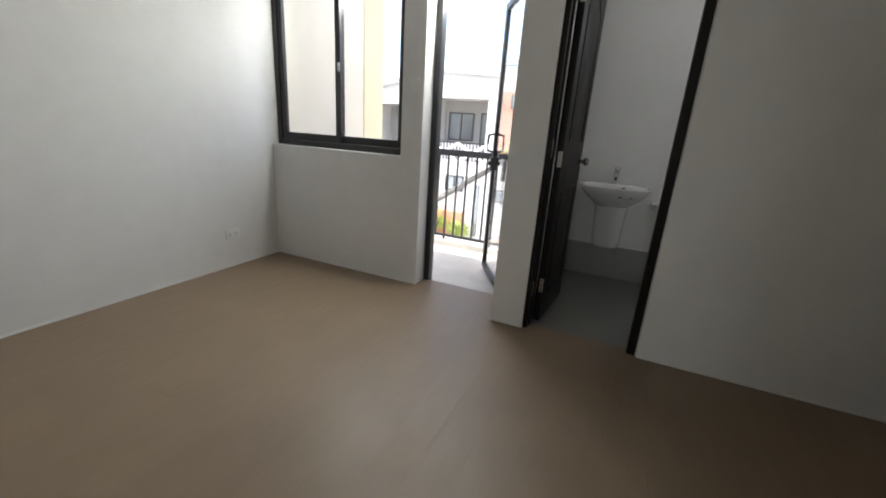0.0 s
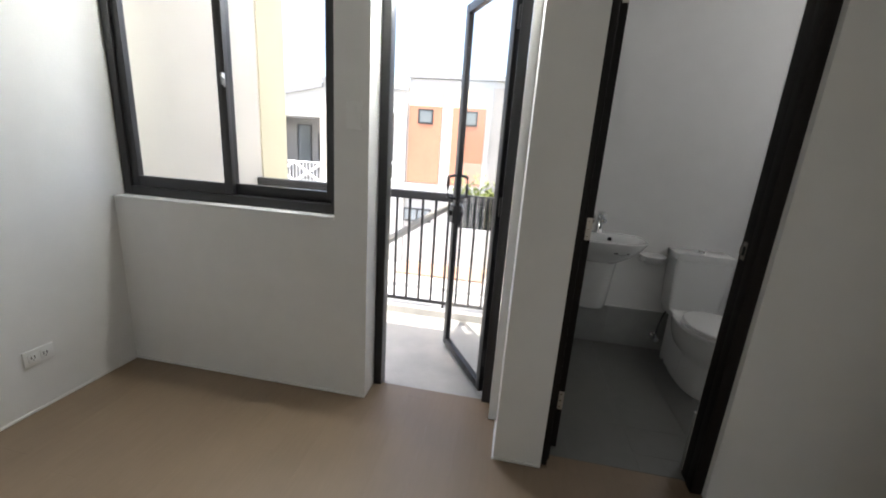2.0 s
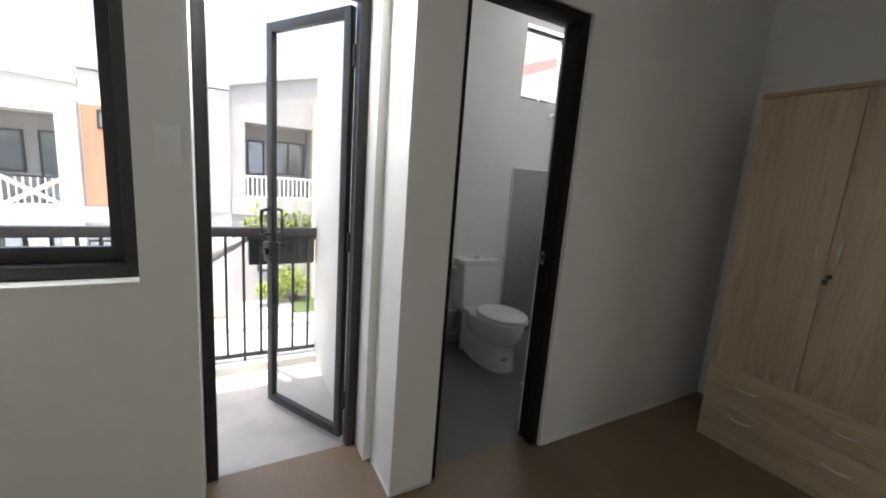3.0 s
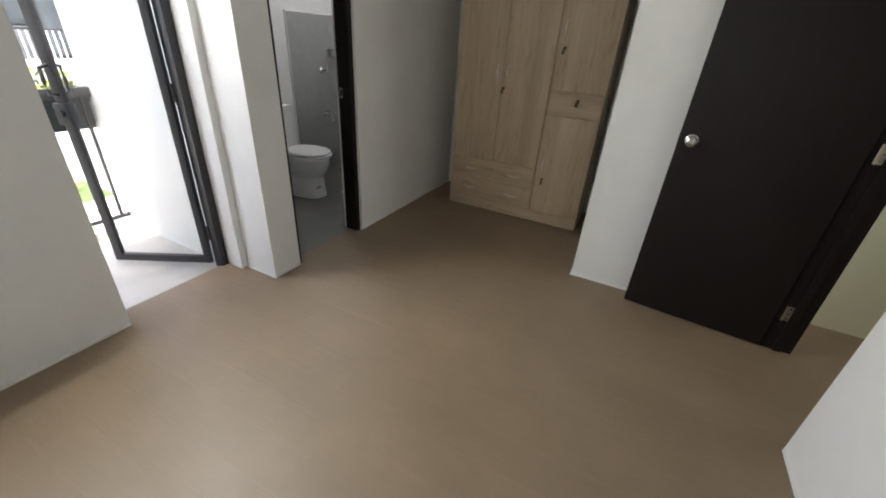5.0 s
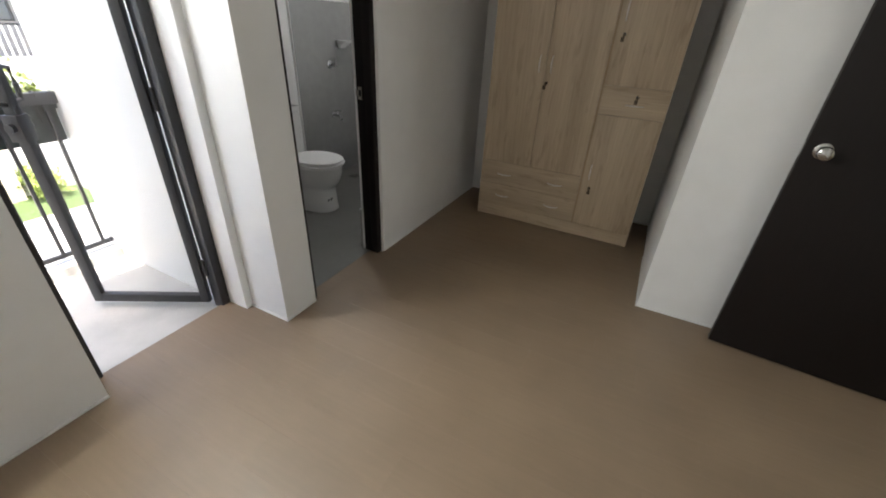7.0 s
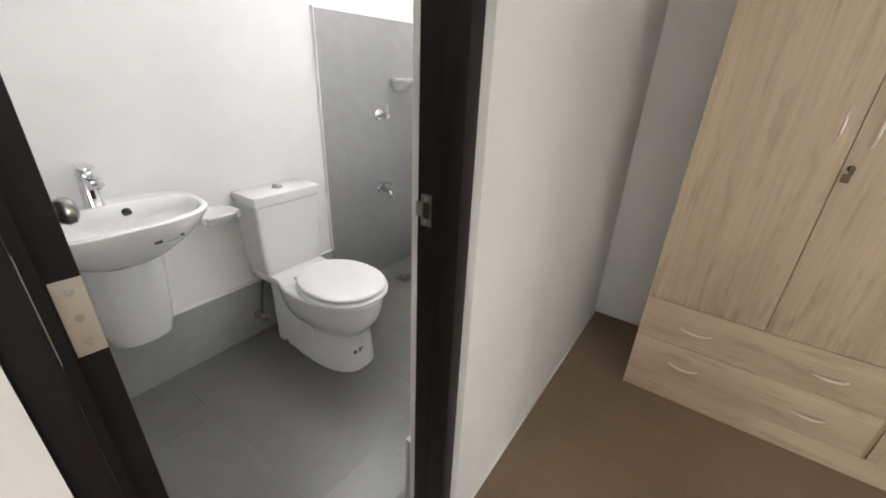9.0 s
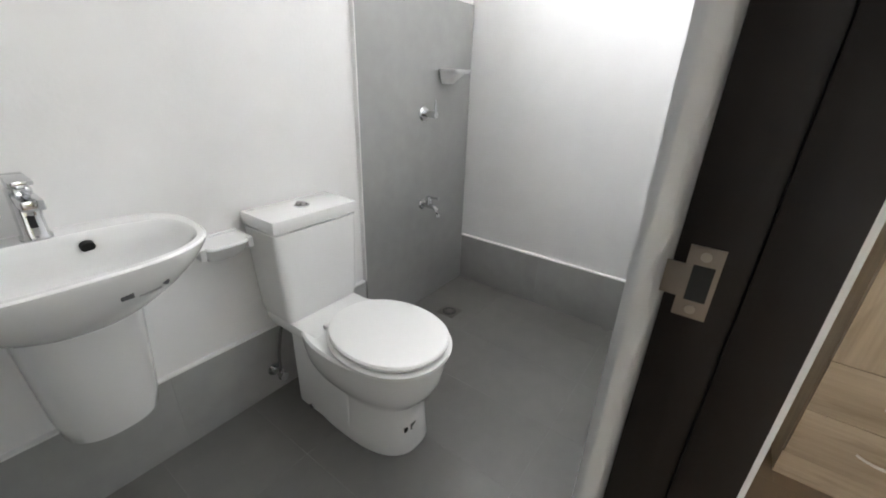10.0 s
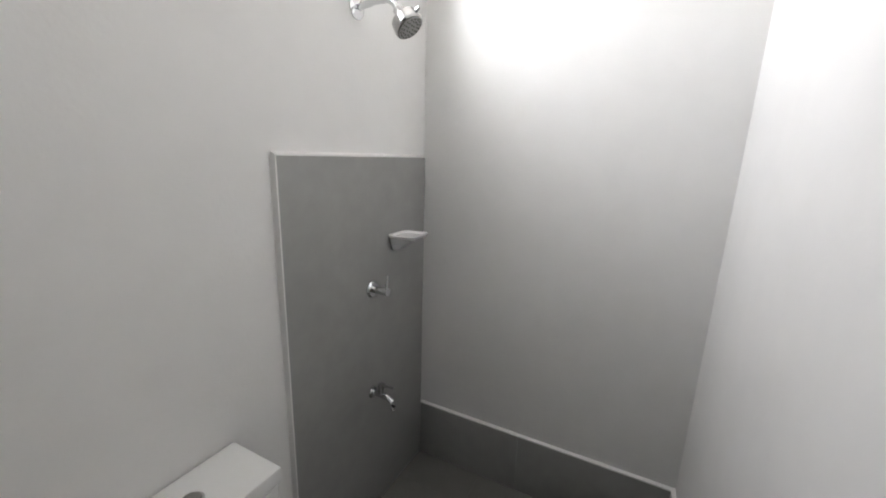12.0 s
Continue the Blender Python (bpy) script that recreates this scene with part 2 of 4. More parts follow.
def structure(name, rows, mat, label, category, bevel=0.0):
    return tagged(part(name, boxes(*rows, bevel=bevel), mat), label, category, kind="structure")


# ---- the plan ----
H = 2.75                  # ceilings
X_W, X_E = 0.0, 3.17      # bedroom side walls
Y_N, Y_S = 0.0, -2.864    # window wall, entrance wall
Y_B = -0.25               # bedroom face of the bathroom wall
YB_S, YB_N = -0.058, 1.084  # bathroom, south and north faces
XB_W, XB_E = 2.185, 4.406   # bathroom, west and east faces
WIN_X1, WIN_Z0, WIN_Z1 = 1.222, 0.928, 2.13
DOOR_Z = 2.115

# ---- structure ----
structure("ground", [(-90, 100, -40, 160, -3.2, -3.0)], CONCRETE, "pale concrete ground around the houses", "ground")
structure("wall_west", [(-0.15, X_W, -3.02, 0.16, -0.25, H)], WHITE, "white painted plaster bedroom wall", "wall")
structure("wall_north", [
    (0.0, WIN_X1, 0.0, 0.16, -0.25, WIN_Z0 - 0.002), (0.0, WIN_X1, 0.0, 0.16, WIN_Z1, H),
    (WIN_X1, 1.386, 0.0, 0.16, -0.25, H), (1.386, 2.033, 0.0, 0.16, DOOR_Z + 0.01, H)],
    WHITE, "white painted window wall above a low parapet", "wall")
structure("wall_bath_west", [(2.072, XB_W, Y_B, 1.25, -0.25, H), (2.033, 2.072, 0.003, 1.247, -0.25, H)], WHITE, "white painted wall between balcony and bathroom", "wall")
BD0, BD1 = 2.273, 2.920
NIB = 2.965                # end of the thick part of the bathroom wall
bath_south = structure("wall_bath_south", [
    (XB_W, BD0, Y_B, YB_S, -0.25, H), (BD0, BD1, Y_B, YB_S, DOOR_Z, H), (BD1, NIB, Y_B, -0.1275, -0.25, H), (BD1 - 0.0058, BD1, Y_B + 0.024, -0.1275, -0.25, H), (2.887, NIB, -0.1275, -0.104, -0.25, H), (NIB, XB_E, Y_B, YB_S, -0.25, H)],
    WHITE, "white painted wall with the bathroom doorway", "wall")
BW0, BW1, BWZ0, BWZ1 = 3.61, 4.11, 2.055, 2.62
structure("wall_bath_north", [
    (XB_W, BW0, YB_N, 1.25, -0.25, H), (BW1, XB_E, YB_N, 1.25, -0.25, H),
    (BW0, BW1, YB_N, 1.25, -0.25, BWZ0), (BW0, BW1, YB_N, 1.25, BWZ1, H)], WHITE, "white painted bathroom wall with a high window", "wall")
structure("wall_east", [(XB_E, XB_E + 0.15, -1.97, 1.25, -0.25, H)], WHITE, "white painted end wall behind the wardrobe", "wall")
structure("wall_alcove_south", [(X_E, XB_E, -1.97, -1.829, -0.25, H)], WHITE, "white painted alcove side wall", "wall")
structure("wall_bedroom_east", [(X_E, X_E + 0.15, -3.02, -1.97, -0.25, H)], WHITE, "white painted wall beside the entrance door", "wall")
ED0, ED1, ED_Z = 2.275, 3.04, 2.1
structure("wall_south", [
    (0.0, ED0, -3.02, Y_S, -0.25, H), (ED1, X_E, -3.02, Y_S, -0.25, H), (ED0, ED1, -3.02, Y_S, ED_Z, H)], WHITE, "white painted wall with the entrance doorway", "wall")
# the end wall is out of view; its opening is added to let light in
structure("wall_hall", [(3.41, 3.55, -5.6, -3.0, -0.25, H), (1.2, 1.35, -5.6, -3.0, -0.25, H),
    (1.35, 3.41, -5.6, -5.45, -0.25, 1.5), (1.35, 3.41, -5.6, -5.45, 2.1, H), (1.35, 2.3, -5.6, -5.45, 1.5, 2.1), (2.9, 3.41, -5.6, -5.45, 1.5, 2.1)], HALL, "pale yellow painted hallway wall", "wall")
structure("floor_hall", [(1.35, 3.41, -5.45, -3.0, -0.25, -0.001)], VINYL, "brown wood-look vinyl hallway floor", "floor")
structure("ceiling", [(-0.15, XB_E + 0.15, -5.6, 0.3, H, H + 0.2), (2.0, XB_E + 0.15, 0.3, 1.35, H, H + 0.2)], CEIL, "white painted ceiling", "ceiling")
floor = structure("floor", [(0.0, XB_E, -3.02, Y_B, -0.25, -0.006), (1.386, 2.072, Y_B, 0.15, -0.25, -0.006), (BD0, BD1, Y_B, -0.167, -0.25, -0.006)], SUBFLOOR, "brown wood-look vinyl plank bedroom floor", "floor")
bath_floor = structure("floor_bath", [(XB_W, XB_E, YB_S, YB_N, -0.25, -0.0015), (BD0, NIB, -0.167, YB_S, -0.25, -0.0015)], GROUT, "grey porcelain tiled bathroom floor", "floor")
structure("balcony_floor", [(0.0, 2.033, 0.16, 1.13, -0.25, -0.02), (0.0, 2.033, 1.13, 1.30, -0.25, 0.035)], CONCRETE, "rough grey cement balcony floor with a raised edge", "floor", bevel=0.004)
structure("balcony_wall", [(-0.15, 0.0, 0.16, 1.25, -0.25, 3.0)], CREAM, "cream rendered side wall of the balcony", "wall")
structure("yellow_fin_wall", [(-0.17, 0.012, 1.25, 1.60, -3.0, 3.4)], YELLOW, "yellow rendered fin wall beside the balcony", "wall")
structure("facade_below", [(-0.15, XB_E + 0.15, -0.1, 1.25, -3.0, -0.26)], CREAM, "cream rendered storey under the balcony", "wall")


structure("baseboard", [
    (0.0, 0.007, Y_S, -0.008, 0.0, 0.011), (0.007, 1.386, -0.008, 0.0, 0.0, 0.011), (BD1 + 0.002, XB_E, Y_B - 0.007, Y_B, 0.0, 0.010),
    (2.074, BD0 - 0.002, Y_B - 0.007, Y_B, 0.0, 0.010), (2.065, 2.072, Y_B - 0.007, 0.0, 0.0, 0.010),
    (X_E - 0.007, X_E, Y_S + 0.03, -1.822, 0.0, 0.010), (X_E, XB_E - 0.6, -1.829, -1.822, 0.0, 0.010), (0.007, ED0 - 0.01, Y_S, Y_S + 0.007, 0.0, 0.010)],
    WHITE, "thin white bead of filler along the wall foot", "baseboard", bevel=0.002)


def door_frame(name, x0, x1, y0, y1, z1, w, label, wl=0.042):
    t = thing(name, (x0, y0, 0), label, "door frame", kind="structure")
    d, wd, hh = y1 - y0, x1 - x0, z1
    part("jamb", boxes((0, wl, 0, d, 0, hh), bevel=0.003), DARK_WOOD, t)
    part("jamb", boxes((wd - w, wd, 0, d, 0, hh), bevel=0.003) if wl > 0.03 else boxes((wd - w - 0.004, wd, 0, 0.050, 0, hh), (wd - w, wd, 0.050, d, 0, hh), bevel=0.002), DARK_WOOD, t)
    part("head", boxes((wl, wd - w - 0.013, 0, d, hh - w, hh), bevel=0.003), DARK_WOOD, t)
    part("stop", boxes((wl, wl + 0.012, d * 0.36, d * 0.62, 0, hh - w)), DARK_WOOD, t)
    if wl > 0.03:
        part("stop", boxes((wd - w - 0.012, wd - w, d * 0.36, d * 0.62, 0, hh - w)), DARK_WOOD, t)
    return t


bath_frame = door_frame("door_frame_1", BD0, BD1 - 0.006, Y_B + 0.016, -0.128, DOOR_Z, 0.038, "dark stained wooden frame of the bathroom doorway", 0.028)
room_frame = door_frame("door_frame_2", ED0, ED1, -3.024, -2.885, ED_Z, 0.042, "dark stained wooden frame of the entrance doorway")


def knob(parent, at, axis):
    """A round door knob on a rose, pointing along axis."""
    bm = bmesh.new()
    a, d = Vector(at), Vector(axis)
    path_tube(bm, [a, a + d * 0.006, a + d * 0.010], [0.031, 0.031, 0.024], 24)
    path_tube(bm, [a + d * s for s in (0.010, 0.026, 0.034, 0.045, 0.056, 0.062, 0.064)], [0.012, 0.013, 0.023, 0.027, 0.024, 0.015, 0.004], 24)
    part("knob", bm, NICKEL, parent, "round brushed nickel knob")


def door_leaf(name, hinge, angle, width, height, side, label, panels=False):
    """A leaf hinged at the origin, running along +x before it is turned by angle; knob side given by side."""
    t = thing(name, Matrix.Translation(hinge) @ Matrix.Rotation(radians(angle), 4, "Z"), label, "door", kind="structure")
    part("leaf", boxes((0.0, width, -0.02, 0.02, 0.008, height), bevel=0.002), DARK_WOOD, t)
    for s in (-1, 1):
        knob(t, (width - 0.06, s * 0.02, 0.995), (0, s, 0))
    if panels:
        for s in (-1, 1):
            for z0, z1, arch in ((0.18, 0.82, 0.0), (1.12, 1.82, 0.10)):
                a, c = 0.10, width - 0.10
                pts = [(a, z0), (a, z1)] + [(a + (c - a) * k / 8, z1 + arch * math.sin(math.pi * k / 8)) for k in range(1, 8)] + [(c, z1), (c, z0), (a, z0)]
                bm = bmesh.new()
                path_tube(bm, [(x, s * 0.0195, z) for x, z in pts], 0.006, 6)
                part("moulding", bm, DARK_WOOD, t, "raised panel moulding")
    for z in (0.25, 1.02, 1.85):
        h = part("hinge_leaf", boxes((-0.0018, 0.0004, -0.0195, 0.006, z - 0.044, z + 0.044)), BRASS, t, "dull metal hinge plate")
        bm = bmesh.new()
        for dz in (-0.030, 0.0, 0.030):
            tube(bm, (-0.0026, -0.007, z + dz), (-0.001, -0.007, z + dz), 0.0042, n=10)
        part("screw", bm, NICKEL, h)
    part("latch_plate", boxes((width - 0.0005, width + 0.0015, -0.011, 0.011, 0.965, 1.025)), NICKEL, t)
    return t


bath_door = door_leaf("door_1", (2.329, -0.118, 0), 85, 0.545, 2.06, 1, "dark stained wooden bathroom door standing open inwards", True)
room_door = door_leaf("door_2", (3.005, -2.880, 0), 85, 0.70, 2.05, 1, "dark stained wooden bedroom door standing open against the wall")

def hinge_plates(frame_thing, x, y0, y1, zs, side, hh=0.05):
    """Leaf plates of butt hinges let into a jamb, with a pin on the inner edge."""
    for z in zs:
        bm = boxes((x - 0.001, x + 0.0015, y0, y1, z - hh, z + hh))
        tube(bm, (x + side * 0.004, y1, z - hh), (x + side * 0.004, y1, z + hh), 0.006, n=10)
        h = part("hinge", bm, BRASS, frame_thing, "dull metal hinge plate")
        bm = bmesh.new()
        for dz in (-0.03, 0.0, 0.03):
            tube(bm, (x + side * 0.0008, (y0 + y1) / 2, z + dz), (x + side * 0.0022, (y0 + y1) / 2, z + dz), 0.006, n=10)
        part("screw", bm, NICKEL, h)


hinge_plates(bath_frame, 0.0285, 0.022, 0.094, (0.25, 1.08, 1.85), 1)
hinge_plates(room_frame, 0.7215, 0.082, 0.114, (0.23, 1.055, 1.85), -1, 0.042)
JX = BD1 - BD0 - 0.044
bm = boxes((JX - 0.0015, JX + 0.0005, 0.070, 0.096, 0.967, 1.034), (JX - 0.0014, JX + 0.0006, 0.096, 0.110, 0.985, 1.016))
strike = part("strike_plate", bm, STEEL, bath_frame, "steel strike plate with a lip")
# no recess is cut: the slot's shade is the colour of this dark block
part("latch_slot", boxes((JX - 0.0022, JX - 0.0014, 0.074, 0.090, 0.984, 1.017)), BLACK_AND_SHADE, strike)
for z in (0.9755, 1.0255):
    bm = bmesh.new()
    tube(bm, (JX - 0.0028, 0.083, z), (JX - 0.0012, 0.083, z), 0.0042, n=12)
    part("screw", bm, BRASS, strike)

LATCH = material("grey_cast_latch", (0.42, 0.42, 0.42), 0.35, metal=0.6, stain=0.1, stain_scale=20)

# ---- sliding window ----
def sliding_window():
    t = thing("window_1", (0, 0.06, 0), "black aluminium sliding window with two clear panes", "window", kind="structure")
    w, z0, z1 = WIN_X1, WIN_Z0 + 0.012, WIN_Z1
    part("window_frame", boxes((0.001, 0.045, 0, 0.085, z0, z1), (w - 0.045, w - 0.001, 0, 0.085, z0, z1),
                               (0.045, w - 0.045, 0, 0.085, z0, z0 + 0.045), (0.045, w - 0.045, 0, 0.085, z1 - 0.045, z1), bevel=0.003), BLACK_ALU, t)
    for k, (a, b, y) in enumerate(((0.045, 0.64, 0.012), (0.59, w - 0.045, 0.045))):
        s = part("sash", boxes((a, a + 0.045, y, y + 0.028, z0 + 0.046, z1 - 0.046), (b - 0.045, b, y, y + 0.028, z0 + 0.046, z1 - 0.046),
                               (a + 0.045, b - 0.045, y, y + 0.028, z0 + 0.046, z0 + 0.10), (a + 0.045, b - 0.045, y, y + 0.028, z1 - 0.09, z1 - 0.046), bevel=0.002), BLACK_ALU, t)
        g = part("pane", boxes((a + 0.045, b - 0.045, y + 0.012, y + 0.016, z0 + 0.10, z1 - 0.09)), GLASS, s, "clear glass")
        g.visible_shadow = False
    bm = boxes((0.630, 0.641, -0.008, 0.012, 1.505, 1.56), bevel=0.003)
    path_tube(bm, [(0.636, -0.008, 1.540), (0.650, -0.020, 1.538), (0.664, -0.024, 1.526), (0.662, -0.024, 1.495)], [0.006, 0.006, 0.005, 0.004], 10)
    part("latch", bm, LATCH, t, "grey crescent latch")
    part("window_sill", boxes((0.0, w, -0.066, 0.10, WIN_Z0 - 0.002, WIN_Z0 + 0.011), bevel=0.003), WHITE, t, "white plastered sill")


sliding_window()

# ---- balcony door: black steel frame, glazed leaf standing open outwards ----
def gate():
    f = thing("door_frame_3", (1.386, 0.10, 0), "black aluminium frame of the balcony door", "door frame", kind="structure")
    w = 0.647
    part("jamb", boxes((0.001, 0.045, 0.03, 0.10, -0.02, DOOR_Z), bevel=0.003), BLACK_ALU, f)
    part("jamb", boxes((w - 0.045, w - 0.001, 0.03, 0.10, -0.02, DOOR_Z), bevel=0.003), BLACK_ALU, f)
    part("head", boxes((0.045, w - 0.045, 0.03, 0.10, DOOR_Z - 0.05, DOOR_Z), bevel=0.003), BLACK_ALU, f)
    # leaf from the hinge along -x, turned outwards
    t = thing("door_3", Matrix.Translation((1.984, 0.192, 0)) @ Matrix.Rotation(radians(180 - 60), 4, "Z"), "black framed glass balcony door standing open outwards", "door", kind="structure")
    L, z0, z1 = 0.595, 0.012, 2.05
    part("leaf_frame", boxes((0.014, 0.055, -0.016, 0.016, z0, z1), (L - 0.045, L, -0.016, 0.016, z0, z1),
                             (0.055, L - 0.045, -0.016, 0.016, z0, z0 + 0.045), (0.055, L - 0.045, -0.016, 0.016, z1 - 0.045, z1), bevel=0.003), BLACK_ALU, t)
    g = part("pane", boxes((0.055, L - 0.045, -0.003, 0.003, z0 + 0.045, z1 - 0.045)), GLASS, t, "clear glass")
    g.visible_shadow = False
    for z in (0.22, 1.03, 1.85):
        bm = bmesh.new()
        tube(bm, (0, 0.0, z - 0.045), (0, 0.0, z + 0.045), 0.011)
        box(bm, -0.028, 0.016, -0.006, 0.004, z - 0.04, z + 0.04)
        part("hinge", bm, BLACK_ALU, t)
    for s in (-1, 1):
        bm = bmesh.new()
        y = s * 0.016
        path_tube(bm, [(L - 0.022, y, 0.99), (L - 0.022, y + s * 0.045, 1.0), (L - 0.022, y + s * 0.048, 1.06), (L - 0.022, y + s * 0.045, 1.12), (L - 0.022, y, 1.13)], 0.010, 10)
        part("pull_handle", bm, BLACK_ALU, t, "black bow pull handle")
    bm = boxes((L - 0.05, L + 0.012, -0.03, 0.03, 0.84, 0.95), bevel=0.004)
    tube(bm, (L - 0.02, -0.05, 0.90), (L - 0.02, 0.05, 0.90), 0.018)
    tube(bm, (L - 0.04, -0.045, 0.93), (L + 0.05, -0.045, 0.96), 0.007)
    part("lock_case", bm, BLACK_ALU, t, "black lock case with a slide bolt")


gate()

# ---- balcony railing ----
def railing():
    t = thing("balcony_railing", (0, 1.205, 0.03), "black steel balcony railing with upright bars", "railing")
    part("top_rail", boxes((0.001, 2.031, -0.03, 0.03, 0.865, 0.925), bevel=0.003), BLACK_ALU, t)
    part("bottom_rail", boxes((0.001, 2.031, -0.012, 0.012, 0.035, 0.06), bevel=0.002), BLACK_ALU, t)
    n = 20
    for i in range(n):
        x = 0.05 + i * (1.93 / (n - 1))
        part("bar", boxes((x - 0.0085, x + 0.0085, -0.0085, 0.0085, 0.06 if i % 5 else 0.0, 0.865)), BLACK_ALU, t)
    bm = bmesh.new()
    tube(bm, (0.60, 0.075, 0.17), (1.62, 0.075, 0.865), 0.030, n=4)
    box(bm, 1.585, 1.625, 0.028, 0.11, 0.84, 0.885)
    part("brace", bm, CONCRETE, t, "pale grey slanting stay")


railing()

# ---- bathroom window ----
def bath_window():
    t = thing("window_2", (BW0, 1.15, BWZ0), "black aluminium high bathroom window", "window", kind="structure")
    w, h = BW1 - BW0, BWZ1 - BWZ0
    part("window_frame", boxes((0.001, 0.032, 0, 0.05, 0.001, h - 0.001), (w - 0.032, w - 0.001, 0, 0.05, 0.001, h - 0.001),
                               (0.032, w - 0.032, 0, 0.05, 0.001, 0.032), (0.032, w - 0.032, 0, 0.05, h - 0.032, h - 0.001), bevel=0.002), BLACK_ALU, t)
    g = part("pane", boxes((0.032, w - 0.032, 0.022, 0.027, 0.032, h - 0.032)), GLASS, t, "clear glass")
    g.visible_shadow = False
    bm = boxes((0.232, 0.252, -0.012, 0.0, 0.008, 0.040), bevel=0.003)
    path_tube(bm, [(0.242, -0.012, 0.028), (0.242, -0.028, 0.034), (0.245, -0.030, 0.075), (0.247, -0.026, 0.105)], [0.007, 0.008, 0.007, 0.006], 10)
    part("handle", bm, PLASTIC, t, "white plastic window handle")


bath_window()

# ---- bathroom tiling on the walls ----
SK = 0.284
t = thing("wall_tiling", (0, 0, 0), "grey porcelain skirting and shower panel tiles on white walls", "wall tile", kind="structure")
SY, SX = YB_N - 0.018, XB_E - 0.018
part("shower_panel", boxes((3.606, SX, SY, YB_N - 0.001, 0.0, 1.487), bevel=0.001), GREY_TILE, t)
# hand-drawn cement fillets from the plaster to the tile edge
for ring in ([(3.598, YB_N, SK), (3.6055, YB_N, SK), (3.6055, SY - 0.001, SK), (3.601, SY - 0.001, SK)], [(3.602, YB_N, 1.499), (3.602, YB_N, 1.4875), (3.602, SY - 0.001, 1.4875), (3.602, SY - 0.001, 1.4915)]):
    bm = bmesh.new()
    low = [bm.verts.new(p) for p in ring]
    far = [bm.verts.new((x, y, 1.490) if z == SK else (SX, y, z)) for x, y, z in ring]
    for k in range(4):
        bm.faces.new((low[k], low[(k + 1) % 4], far[(k + 1) % 4], far[k]))
    bm.faces.new(low[::-1]), bm.faces.new(far)
    part("panel_trim", bm, WHITE, t, "white cement edge")


def run(name, x0, x1, y0, y1, along):
    a, b = (x0, x1) if along == "x" else (y0, y1)
    k = a
    while k < b - 0.01:
        e = min(k + 0.6, b)
        r = (k + 0.0003, e - 0.0003, y0, y1) if along == "x" else (x0, x1, k + 0.0003, e - 0.0003)
        part("tile", boxes((*r, 0.0, SK - 0.004), bevel=0.0002), GREY_TILE, t)
        k = e
    part("skirting_trim", boxes((x0, x1, y0, y1, SK - 0.004, SK + 0.002)), WHITE, t, "white cement edge")


run("skirt", XB_W, 3.597, SY, YB_N, "x")
run("skirt", SX, XB_E, YB_S + 0.016, SY, "y")
run("skirt", 2.885, NIB, -0.104, -0.090, "x")
mark = set(t.children)
run("skirt", NIB, XB_E, YB_S, YB_S + 0.016, "x")
# the plaster face of this wall runs slightly out of square
for ob in [bath_south] + [c for c in t.children if c not in mark]:
    for v in ob.data.vertices:
        if abs(v.co.y - YB_S) < 0.02 and v.co.x > NIB - 0.01:
            v.co.y -= 0.025 * (XB_E - v.co.x) / (XB_E - NIB)

